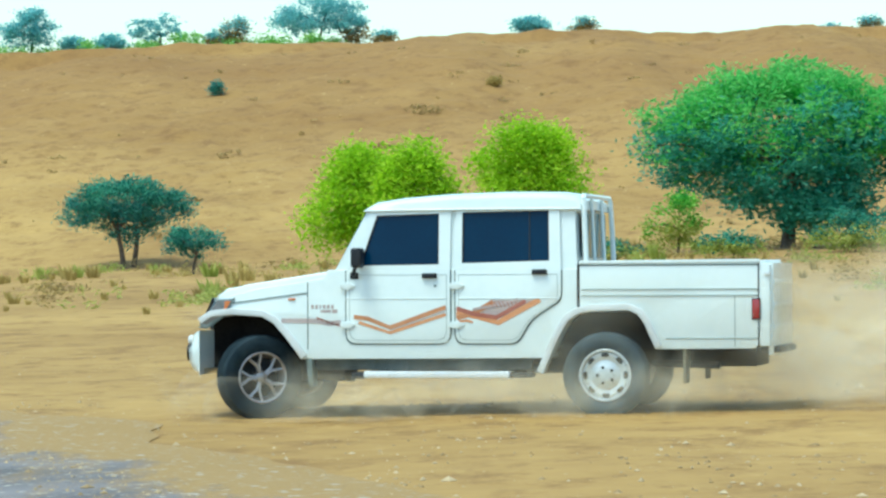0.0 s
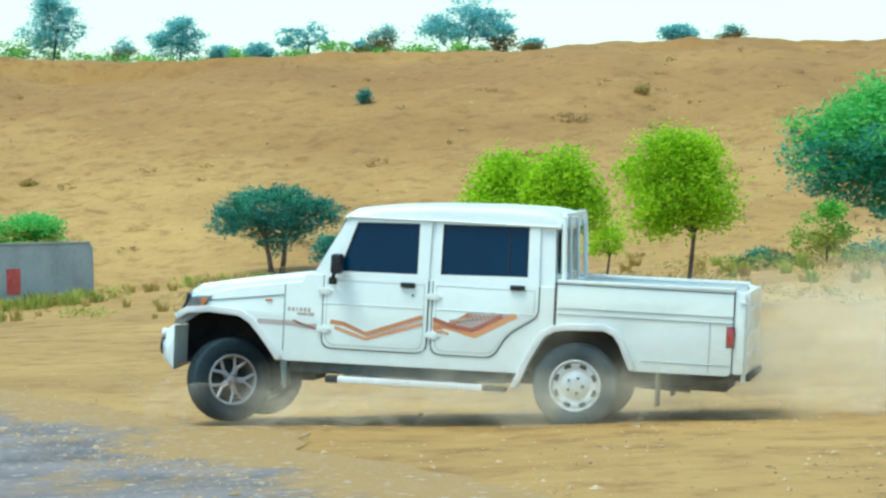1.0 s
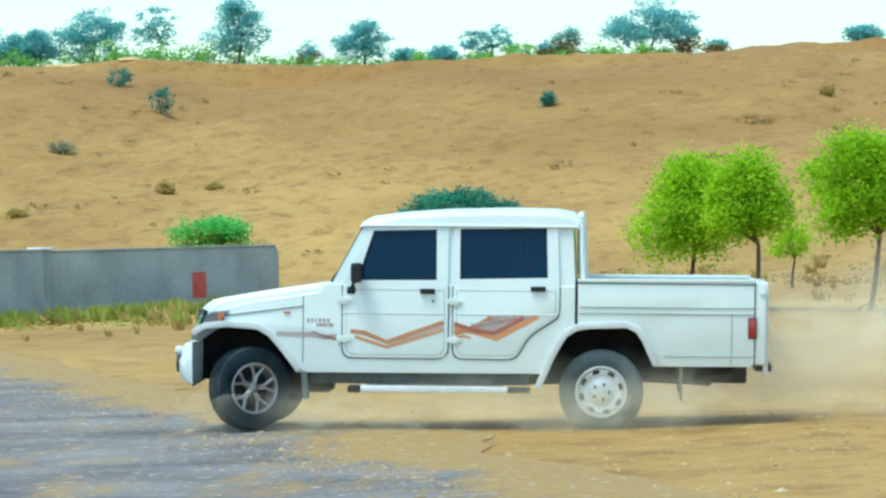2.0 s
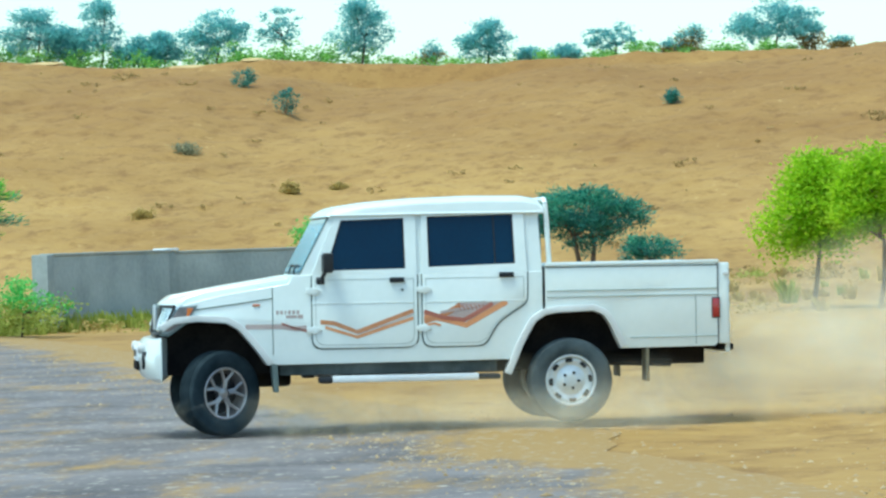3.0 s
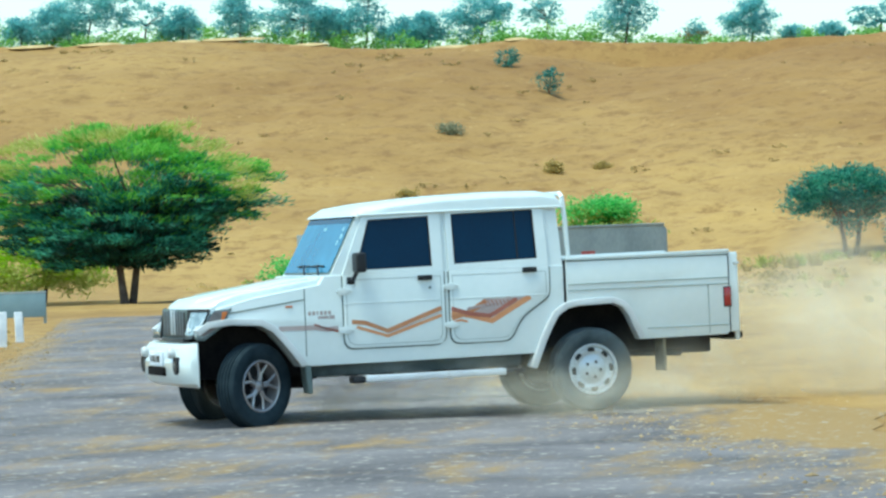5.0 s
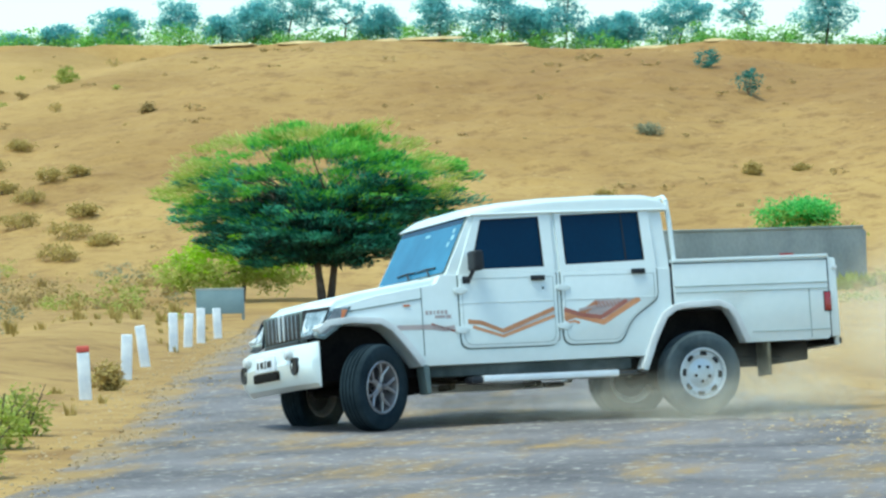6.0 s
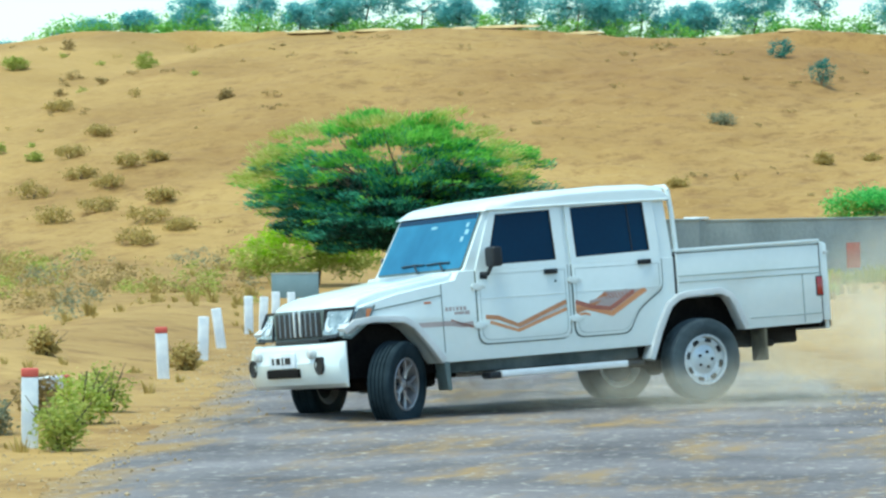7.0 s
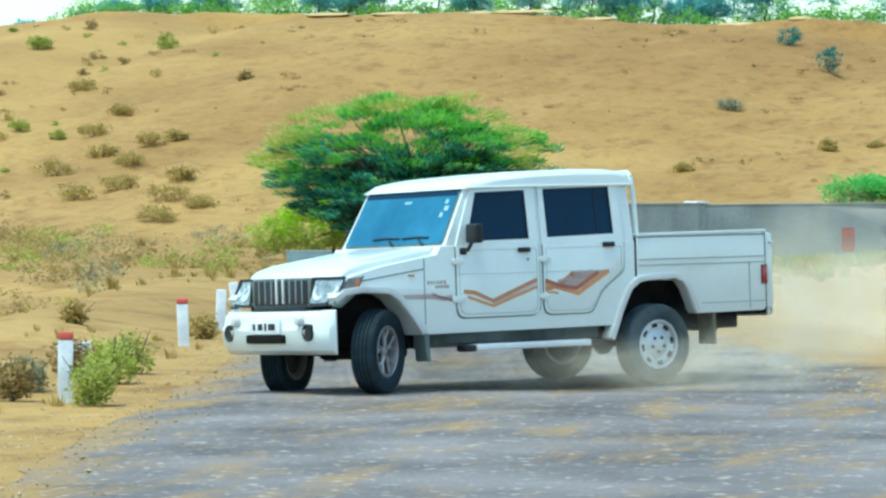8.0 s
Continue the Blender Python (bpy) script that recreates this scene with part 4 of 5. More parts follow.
def layered_crown(tree, bulk, pads, clusters, per):
    """A thorn tree's crown: many flat sprays of fine leaves with gaps between them, lit and shaded by leaf colour."""
    w = np.array([b[6] for b in bulk], float)
    flat_pads = []
    for k in RNG.choice(len(bulk), pads, p=w / w.sum()):
        bx, by, bz, rx, ry, rz, _ = bulk[k]
        d = RNG.normal(size=3)
        d *= RNG.uniform(0.35, 1.0) ** 0.5 / np.linalg.norm(d)
        size = RNG.uniform(0.26, 0.60)
        flat_pads.append((bx + d[0] * rx, by + d[1] * ry, bz + d[2] * rz, size, size * 0.8, RNG.uniform(0.06, 0.13), size))
    n = max(2, clusters // pads)
    groups = {"crown": [], "sunlit_crown": [], "inner_sprays": []}
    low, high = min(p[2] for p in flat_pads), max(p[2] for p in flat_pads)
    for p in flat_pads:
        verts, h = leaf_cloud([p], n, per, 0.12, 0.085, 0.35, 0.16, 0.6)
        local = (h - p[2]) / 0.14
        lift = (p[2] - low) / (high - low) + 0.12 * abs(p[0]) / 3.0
        # high and outer leaves take the sunlit tone, low ones the shaded tone
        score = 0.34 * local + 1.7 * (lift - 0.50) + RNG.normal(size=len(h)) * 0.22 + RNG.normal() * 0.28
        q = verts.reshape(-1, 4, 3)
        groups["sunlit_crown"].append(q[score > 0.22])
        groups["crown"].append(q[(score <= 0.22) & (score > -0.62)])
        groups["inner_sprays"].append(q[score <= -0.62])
    for (name, parts), m in zip(groups.items(), (ACACIA, ACACIA_TOP, ACACIA_SHADE)):
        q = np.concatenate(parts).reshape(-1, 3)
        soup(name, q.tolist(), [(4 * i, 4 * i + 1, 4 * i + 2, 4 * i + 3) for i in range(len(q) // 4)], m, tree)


def limbs(tree, blobs, stems, height, radius, branches=7, lean=0.25):
    """Forked stems from the base into the crown."""
    bm = bmesh.new()
    for k in range(stems):
        a = 2 * math.pi * k / max(stems, 1) + RNG.uniform(0, 1)
        off = 0.12 * (stems > 1)
        fork = Vector((math.cos(a) * (off + lean * height * 0.3), math.sin(a) * (off + lean * height * 0.3), height * 0.42))
        base = Vector((math.cos(a) * off, math.sin(a) * off, -0.15))
        mid = base.lerp(fork, 0.5) + Vector((RNG.uniform(-0.06, 0.06), RNG.uniform(-0.06, 0.06), 0)) * height * 0.4
        tube(bm, [base, mid, fork], [radius * 1.25, radius, radius * 0.8], 7)
        for j in range(branches):
            b = blobs[int(RNG.integers(len(blobs)))]
            d = Vector(RNG.normal(size=3)).normalized()
            tip = Vector((b[0] + d.x * b[3] * 0.85, b[1] + d.y * b[4] * 0.85, b[2] + d.z * b[5] * 0.7))
            knee = fork.lerp(tip, 0.5) + Vector((0, 0, 0.1 * height * RNG.uniform(-0.3, 1)))
            tube(bm, [fork, knee, tip], [radius * 0.55, radius * 0.33, radius * 0.10], 5)
    part("trunk", bm, BARK, tree)


def tree(name, where, blobs, label, mats, clusters, per=40, spread=0.16, size=0.055, stems=1, radius=0.09, flat=0.6, group="", branches=7, slim=0.45, fan=0.0, shade=58):
    ob = empty(name, pose(*where), label, "tree" if "shrub" not in name else "shrub", group)
    top = max(b[2] + b[5] for b in blobs)
    limbs(ob, blobs, stems, top, radius, branches)
    crown_parts(ob, blobs, clusters, per, spread, size, mats, flat, slim, fan, shade)
    return ob


def umbrella(w, h, low=0.40):
    """Blobs of a flat-topped thorn tree w wide and h high."""
    r, top = w / 2, h
    z = h * (low + 1) / 2
    t = h * (1 - low) / 2
    return [(0, 0, z + t * 0.32, r * 0.86, r * 0.75, t * 0.58, 3), (-r * 0.50, 0.1, z, r * 0.52, r * 0.5, t * 0.45, 1.6), (r * 0.48, -0.1, z + t * 0.10, r * 0.52, r * 0.5, t * 0.5, 1.6),
            (0.05 * r, 0, z - t * 0.45, r * 0.36, r * 0.36, t * 0.55, 0.9), (-r * 0.15, 0, z + t * 0.65, r * 0.5, r * 0.5, t * 0.30, 1.0)]


def dome(w, h, low=0.25):
    r, z, t = w / 2, h * (low + 1) / 2, h * (1 - low) / 2
    out = [(0, 0, z, r * 0.70, r * 0.7, t * 0.75, 2.4), (-r * 0.45, 0, z - t * 0.35, r * 0.55, r * 0.5, t * 0.5, 1.3), (r * 0.45, 0, z - t * 0.25, r * 0.55, r * 0.5, t * 0.55, 1.3), (r * 0.1, 0, z + t * 0.5, r * 0.5, r * 0.5, t * 0.5, 1)]
    for _ in range(5):  # uneven boughs
        a = RNG.uniform(-0.4, 3.5)
        out.append((math.cos(a) * r * 0.72, RNG.uniform(-0.4, 0.4) * r, z + math.sin(a) * t * 0.72, r * RNG.uniform(0.22, 0.42), r * 0.3, t * RNG.uniform(0.18, 0.34), 0.45))
    return out


def build_trees():
    # large thorn tree beyond the road, with a pale shrub at its foot
    P = seat(-16.15, -1.07)
    spray = []
    for k in range(34):
        a = math.pi * (k + 0.5) / 34 * 1.25 - 0.4
        spray.append((3.25 * math.cos(a) + RNG.normal() * 0.15, RNG.normal() * 0.8, 2.75 + 1.35 * math.sin(a) + RNG.normal() * 0.12, RNG.uniform(0.3, 0.7), 0.3, 0.10, 0.22))
    bulk = [(0.05, 0, 3.1, 2.8, 2.0, 0.95, 4), (-2.0, 0.2, 2.75, 1.75, 1.5, 0.70, 2.4), (2.0, -0.2, 2.85, 1.75, 1.5, 0.75, 2.4), (0.1, -0.3, 1.95, 2.3, 1.6, 0.8, 4.0), (0.7, -0.4, 1.35, 1.5, 1.1, 0.5, 1.8), (-1.2, -0.4, 1.3, 1.0, 0.9, 0.4, 0.9),
            (-0.3, 0, 3.85, 1.7, 1.4, 0.42, 1.4), (2.8, 0, 2.35, 1.0, 0.9, 0.42, 0.9), (-2.9, 0, 2.2, 0.9, 0.9, 0.45, 0.9), (-1.9, -0.2, 1.55, 1.1, 1.0, 0.45, 1.0), (-2.6, 0, 3.35, 0.9, 0.9, 0.25, 0.5)]
    thorn = empty("thorn_tree", pose(*P), "wide umbrella-shaped green thorn tree on dark forked trunks", "tree")
    limbs(thorn, bulk, 3, 4.2, 0.085, 18)
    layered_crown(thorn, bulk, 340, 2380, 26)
    verts, _ = leaf_cloud([(b[0] * 1.02, b[1] - 0.4, b[2] + 0.04, b[3] * 0.8, b[4], b[5], 1.6 if b[0] < 1 else 0.8) for b in spray], 270, 14, 0.14, 0.13, 0.45, 0.08, 0.55)
    soup("twig_fringe", verts.tolist(), [(4 * i, 4 * i + 1, 4 * i + 2, 4 * i + 3) for i in range(len(verts) // 4)], TWIG, thorn)
    # dark core of leaves that paints the shade inside the crown
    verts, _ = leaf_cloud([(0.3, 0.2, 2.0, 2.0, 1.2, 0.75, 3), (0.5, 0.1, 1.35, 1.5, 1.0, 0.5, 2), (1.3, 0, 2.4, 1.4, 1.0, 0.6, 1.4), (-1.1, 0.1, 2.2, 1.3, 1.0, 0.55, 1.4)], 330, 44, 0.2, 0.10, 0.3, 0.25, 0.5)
    soup("inner_crown", verts.tolist(), [(4 * i, 4 * i + 1, 4 * i + 2, 4 * i + 3) for i in range(len(verts) // 4)], ACACIA_SHADE, thorn)
    sx, sy, _ = seat(-17.45, -0.98)
    sx, sy = sx * 0.955, sy * 0.955
    tree("pale_shrub", (sx, sy, land(sx, sy)), [(-0.4, 0, 0.9, 1.35, 0.9, 0.75, 2), (0.9, 0.2, 0.85, 1.0, 0.8, 0.65, 1.3), (0.1, 0, 1.5, 0.9, 0.6, 0.35, 0.7), (-1.5, 0, 0.75, 0.75, 0.6, 0.5, 0.8)], "yellow-green thorn shrub beside the large tree", (TWIG, LIME), 270, 42, 0.15, 0.075, radius=0.05, slim=0.25, fan=0.4)
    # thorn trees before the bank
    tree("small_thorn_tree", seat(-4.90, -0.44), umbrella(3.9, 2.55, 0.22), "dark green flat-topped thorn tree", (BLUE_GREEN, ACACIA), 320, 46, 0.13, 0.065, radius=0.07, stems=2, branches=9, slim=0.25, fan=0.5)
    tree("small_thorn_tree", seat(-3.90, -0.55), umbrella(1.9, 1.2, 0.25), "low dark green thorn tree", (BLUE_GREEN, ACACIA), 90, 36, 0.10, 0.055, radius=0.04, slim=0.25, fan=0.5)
    # lime-green trees
    for az, el, w, h, low in ((-1.40, -0.97, 2.0, 2.85, 0.29), (-0.36, -0.97, 1.6, 2.9, 0.40), (1.42, -0.97, 2.15, 3.2, 0.36)):
        tree("lime_tree", seat(az, el), dome(w, h, low), "slim tree with a bright lime-green crown", (LIME, LIME), int(190 * w), 44, 0.15, 0.042, radius=0.045, flat=0.8, group="lime-green trees", branches=9)
    tree("lime_tree", seat(0.25, -0.6), dome(0.9, 1.5, 0.4), "small slender lime-green sapling", (LIME, LIME), 40, 34, 0.12, 0.045, radius=0.03, group="lime-green trees")
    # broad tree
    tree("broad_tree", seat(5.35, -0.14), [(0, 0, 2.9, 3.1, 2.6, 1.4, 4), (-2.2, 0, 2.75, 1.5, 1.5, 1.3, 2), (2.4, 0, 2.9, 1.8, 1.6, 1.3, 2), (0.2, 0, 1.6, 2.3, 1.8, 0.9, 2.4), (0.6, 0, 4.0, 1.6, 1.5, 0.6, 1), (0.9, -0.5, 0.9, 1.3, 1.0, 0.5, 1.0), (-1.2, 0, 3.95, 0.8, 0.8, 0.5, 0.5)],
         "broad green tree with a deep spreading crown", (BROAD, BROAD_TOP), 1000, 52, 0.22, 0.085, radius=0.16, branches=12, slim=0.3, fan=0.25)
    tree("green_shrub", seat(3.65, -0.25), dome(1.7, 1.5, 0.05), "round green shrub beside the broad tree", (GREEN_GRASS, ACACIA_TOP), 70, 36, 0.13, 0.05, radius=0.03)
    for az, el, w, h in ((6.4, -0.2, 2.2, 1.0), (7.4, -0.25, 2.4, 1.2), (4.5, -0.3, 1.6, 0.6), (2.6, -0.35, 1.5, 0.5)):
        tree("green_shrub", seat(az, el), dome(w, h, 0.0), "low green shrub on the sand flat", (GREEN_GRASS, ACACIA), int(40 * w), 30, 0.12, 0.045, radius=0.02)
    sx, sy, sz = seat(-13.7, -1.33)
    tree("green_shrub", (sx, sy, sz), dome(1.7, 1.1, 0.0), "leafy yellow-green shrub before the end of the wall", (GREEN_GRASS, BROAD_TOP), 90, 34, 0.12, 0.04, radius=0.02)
    # bushes that stand behind the boundary wall
    # pale leaf materials here carry the haze before the bush
    tree("wall_shrub", (-13.6, 88.5, land(-13.6, 88.5)), dome(2.6, 2.15, 0.3), "pale green bush behind the grey wall", (GREEN_GRASS, BROAD_TOP), 300, 40, 0.16, 0.05, radius=0.04)


def build_bank_plants():
    # on the face of the bank
    for az, el, w, h, m in ((-9.49, 2.12, 1.0, 1.25, BLUE_GREEN), (-10.12, 2.55, 1.1, 0.95, BLUE_GREEN), (-11.04, 1.50, 1.1, 0.65, GREY_SCRUB), (-3.47, 2.22, 0.5, 0.6, BLUE_GREEN), (0.86, 2.38, 0.4, 0.25, FADED),
                            (-11.75, 0.45, 0.55, 0.3, FADED), (-9.48, 0.92, 0.6, 0.5, FADED), (-8.7, 1.0, 0.5, 0.2, FADED), (-18.85, 1.85, 0.5, 0.45, SCRUB), (-21.45, 1.65, 1.2, 0.45, FADED), (-20.1, -0.1, 1.4, 0.6, FADED),
                            (-20.4, 0.75, 1.1, 0.5, FADED), (-21.3, 0.9, 1.2, 0.55, FADED), (-21.9, 0.3, 1.5, 0.65, FADED), (-20.9, 0.1, 1.3, 0.6, FADED), (-20.3, -0.45, 1.3, 0.55, FADED), (-19.9, 0.25, 1.0, 0.4, FADED), (-20.75, 0.45, 1.2, 0.5, FADED), (-21.6, -0.1, 1.4, 0.6, FADED), (-19.95, 0.85, 0.9, 0.4, FADED), (-20.85, 1.25, 1.0, 0.4, FADED), (-21.15, 0.6, 1.1, 0.5, FADED), (-19.6, -0.2, 1.0, 0.4, FADED)):
        where = seat(az, el)
        ob = empty("bank_shrub", pose(*where), "small low shrub rooted in the sand bank", "shrub", "shrubs on the sand bank")
        verts, _ = leaf_cloud([(0, 0, h * 0.40, w * 0.5, w * 0.5, h * 0.42, 1)], 34, 26, 0.09, 0.05, 0.8)
        soup("foliage", verts.tolist(), [(4 * i, 4 * i + 1, 4 * i + 2, 4 * i + 3) for i in range(len(verts) // 4)], m, ob)
        for k in range(4):
            part("stem", tube(bmesh.new(), [(0, 0, -0.1), (RNG.uniform(-0.2, 0.2) * w, RNG.uniform(-0.2, 0.2) * w, h * 0.45)], [0.018, 0.008], 5), BARK, ob)
    # along the top of the bank: bearing, width, height, kind
    rows = ((-14.33, 1.9, 1.9, 0), (-13.35, 3.2, 2.2, 0), (-12.37, 2.4, 2.7, 0), (-11.38, 1.8, 1.6, 0), (-10.56, 2.9, 2.4, 0), (-9.55, 2.0, 2.3, 1), (-8.31, 2.8, 2.6, 0), (-7.2, 1.0, 1.0, 2), (-6.34, 2.3, 1.75, 0),
            (-5.66, 1.0, 0.6, 0), (-5.12, 1.1, 0.6, 0), (-4.36, 2.4, 1.4, 1), (-3.52, 0.7, 0.6, 2), (-3.17, 1.2, 1.1, 2), (-1.87, 3.7, 2.1, 0), (-1.3, 1.1, 1.0, 2), (-0.83, 0.9, 0.5, 2), (1.44, 1.5, 0.6, 0), (2.25, 1.0, 0.5, 2),
            (6.1, 0.4, 0.3, 2), (6.7, 0.9, 0.5, 2), (-19.3, 2.6, 1.6, 0), (-18.35, 1.8, 2.0, 0), (-17.7, 1.5, 1.3, 0), (-16.65, 3.4, 2.8, 0), (-15.8, 2.6, 2.2, 1), (-20.2, 1.6, 0.9, 0), (-20.9, 1.7, 0.75, 0), (-21.45, 0.7, 0.6, 2), (-22.3, 1.2, 0.5, 2),
            (-15.2, 2.0, 1.6, 0), (-17.2, 2.2, 1.7, 0), (-12.9, 2.0, 1.6, 0), (-11.8, 2.0, 1.4, 0))
    for az, w, h, kind in rows:
        x, w, h = 166.5 * math.tan(radians(az)), w * 1.1, h * 1.25
        y = 166.5
        z = land(x, y)
        name = ("ridge_tree", "sparse_ridge_tree", "ridge_shrub")[kind]
        mats = ((RIDGE, RIDGE), (RIDGE, RIDGE), (SCRUB, RIDGE))[kind]
        n = (int(64 * w), int(24 * w), int(40 * w))[kind]
        tree(name, (x, y, z), dome(w, h, (0.12, 0.25, 0.0)[kind]), ("dark blue-green tree on the top of the bank", "thinly leaved tree on the top of the bank", "brownish shrub on the top of the bank")[kind], mats, max(n, 14), 26,
             0.16 if kind != 1 else 0.11, 0.085, slim=0.35, fan=0.2, radius=0.05 if w > 1.2 else 0.025, group="trees along the bank top", branches=6)
    # green growth along the bank top
    blobs = []
    for k in range(110):
        x = -66 + 62 * (k / 110) ** 1.0 + RNG.uniform(-0.4, 0.4)
        w = RNG.uniform(0.5, 1.3) * (1.25 if x < -25 else 0.6)
        blobs.append((x, 166 + RNG.uniform(-1, 2), land(x, 166) + 0.15, w, 0.6, RNG.uniform(0.4, 1.0) * (1.25 if x < -24 else 0.55), w))
    verts, _ = leaf_cloud(blobs, 3600, 16, 0.15, 0.075)
    tagged(soup("ridge_growth", verts.tolist(), [(4 * i, 4 * i + 1, 4 * i + 2, 4 * i + 3) for i in range(len(verts) // 4)], RIDGE_GREEN), "bright green low growth along the bank top", "undergrowth", kind="stuff")


def build_ledges():
    """Pale flat ledges on the lip of the bank."""
    for x, w in ((-50.6, 1.6), (-47.4, 1.5), (-43.3, 0.9), (-41.2, 2.2), (-37.6, 1.3), (-31.0, 1.6), (-28.2, 0.8)):
        bm = bmesh.new()
        bmesh.ops.create_icosphere(bm, subdivisions=3, radius=1.0)
        for v in bm.verts:
            k = 1 + 0.25 * noise.noise(v.co * 2.0 + Vector((x, 0, 0)))
            v.co = Vector((v.co.x * w * 0.7 * k, v.co.y * 0.6, v.co.z * 0.09 * k))
        ob = part("sand_ledge", bm, LEDGE)
        y = 160.2
        ob.matrix_world = pose(x, y, land(x, y) + 0.03, 6, 0, 0)
        tagged(ob, "pale sand ledge on the lip of the bank", "sand ledge", "ledges on the bank")


def tufts(name, spots, height, blades, material, label, lean=0.5, width=0.012):
    """Grass: blades that fan out from each spot (x, y, scale)."""
    verts, faces = [], []
    for x, y, s in spots:
        z = land(x, y)
        for k in range(blades):
            a, r = RNG.uniform(0, 2 * math.pi), RNG.uniform(0, 0.5) * height * s
            h = height * s * RNG.uniform(0.5, 1.1)
            bx, by = x + math.cos(a) * r * 0.8, y + math.sin(a) * r * 0.8
            tx, ty = bx + math.cos(a) * h * lean * RNG.uniform(0.2, 1.2), by + math.sin(a) * h * lean * RNG.uniform(0.2, 1.2)
            w = width * s * RNG.uniform(0.7, 1.5)
            i = len(verts)
            verts += [(bx - w, by, z - 0.02), (bx + w, by, z - 0.02), ((bx + tx) / 2 + w * 0.7, (by + ty) / 2, z + h * 0.62), (tx, ty, z + h)]
            faces += [(i, i + 1, i + 2), (i, i + 2, i + 3)]
    return tagged(soup(name, verts, faces, material), label, "grass", kind="stuff")


def off_road(x, y, gap=0.3):
    l, r = road_edges(y)
    return x < l - gap or x > r + gap


def build_grass():
    spots = []
    while len(spots) < 130:
        y = RNG.uniform(60, 102)
        x = RNG.uniform(-0.42 * y, 0.16 * y)
        if off_road(x, y, 0.6):
            spots.append((x, y, RNG.uniform(0.5, 1.3)))
    tufts("dry_grass", spots, 0.22, 26, DRY_GRASS, "dry straw-coloured grass tufts on the sand flat", width=0.018)
    blobs = []
    while len(blobs) < 190:
        y = RNG.uniform(66, 102)
        x = RNG.uniform(-0.42 * y, 0.16 * y)
        if off_road(x, y, 1.0) and noise.noise((x * 0.12, y * 0.06, 0)) > -0.15:
            w = RNG.uniform(0.25, 0.8)
            blobs.append((x, y, land(x, y) + 0.05, w, w, RNG.uniform(0.08, 0.28), w * w))
    for name, picked, m, label in (("flat_scrub", blobs[::2], DRY_GRASS, "straw-coloured low scrub on the sand flat"), ("flat_brush", blobs[1::4], SCRUB, "brown low scrub on the sand flat"), ("flat_growth", blobs[3::4], GREEN_GRASS, "yellow-green low growth on the sand flat")):
        verts, _ = leaf_cloud(picked, 700, 14, 0.09, 0.05, 0.6, 0.3)
        tagged(soup(name, verts.tolist(), [(4 * i, 4 * i + 1, 4 * i + 2, 4 * i + 3) for i in range(len(verts) // 4)], m), label, "scrub", kind="stuff")
    spots = []
    while len(spots) < 140:
        y = RNG.uniform(66, 101)
        x = RNG.uniform(-0.33 * y, 0.16 * y)
        if off_road(x, y, 0.6) and noise.noise((x * 0.16, y * 0.08, 11)) > 0.08:
            spots.append((x, y, RNG.uniform(0.6, 1.5)))
    tufts("straw_grass", spots[::2], 0.26, 32, DRY_GRASS, "straw-coloured grass clumps on the sand flat", width=0.02)
    tufts("green_grass", spots[1::4], 0.28, 32, GREEN_GRASS, "yellow-green grass on the sand flat", width=0.02)
    # along the wall's foot
    spots = [(-11.3 - 5.6 * u + RNG.normal() * 0.15, 83.6 - 14.5 * u + RNG.normal() * 0.5, RNG.uniform(0.7, 1.4)) for u in RNG.uniform(0, 1.15, 150)]
    tufts("verge_grass", spots, 0.30, 34, GREEN_GRASS, "tall yellow-green grass along the foot of the wall", width=0.02)
    # road verge
    spots = []
    while len(spots) < 60:
        y = RNG.uniform(15, 62)
        l, r = road_edges(y)
        x = l - 0.35 - abs(RNG.normal()) * 2.2
        spots.append((x, y, RNG.uniform(0.3, 0.9)))
    tufts("verge_straw", spots, 0.16, 22, DRY_GRASS, "short dry grass on the road verge", width=0.008)
    # scrub on the far slope
    blobs = []
    while len(blobs) < 260:
        x, y = RNG.uniform(-78, 20), RNG.uniform(103, 158)
        w = abs(RNG.normal()) * 0.16 + 0.07
        blobs.append((x, y, land(x, y) + w * 0.12, w * 1.4, w, w * 0.38, w * w))
    verts, _ = leaf_cloud(blobs, 1300, 9, 0.05, 0.045)
    tagged(soup("slope_scrub", verts.tolist(), [(4 * i, 4 * i + 1, 4 * i + 2, 4 * i + 3) for i in range(len(verts) // 4)], SCRUB), "scattered brown scrub cushions on the sand bank", "scrub", kind="stuff")
    blobs = []
    while len(blobs) < 230:
        x, y = RNG.uniform(-78, -40), RNG.uniform(97, 156)
        if RNG.uniform() < ease(-44, -53, x) * (0.25 + 0.75 * ease(152, 112, y)):
            w = 0.14 + 0.5 * RNG.uniform() ** 2.2
            blobs.append((x, y, land(x, y) + w * 0.45, w, w, w * RNG.uniform(0.55, 0.85), w * w))
    for name, picked, m, label in (("slope_bushes", blobs[::5], GREEN_GRASS, "rounded yellow-green bushes scattered over the sand slope"), ("slope_brush", blobs[1::5] + blobs[2::5], FADED, "rounded straw-brown bushes scattered over the sand slope"), ("slope_thicket", blobs[3::5] + blobs[4::5], SCRUB, "rounded dark brown bushes scattered over the sand slope")):
        verts, _ = leaf_cloud(picked, 1500, 18, 0.07, 0.045)
        tagged(soup(name, verts.tolist(), [(4 * i, 4 * i + 1, 4 * i + 2, 4 * i + 3) for i in range(len(verts) // 4)], m), label, "bushes", kind="stuff")
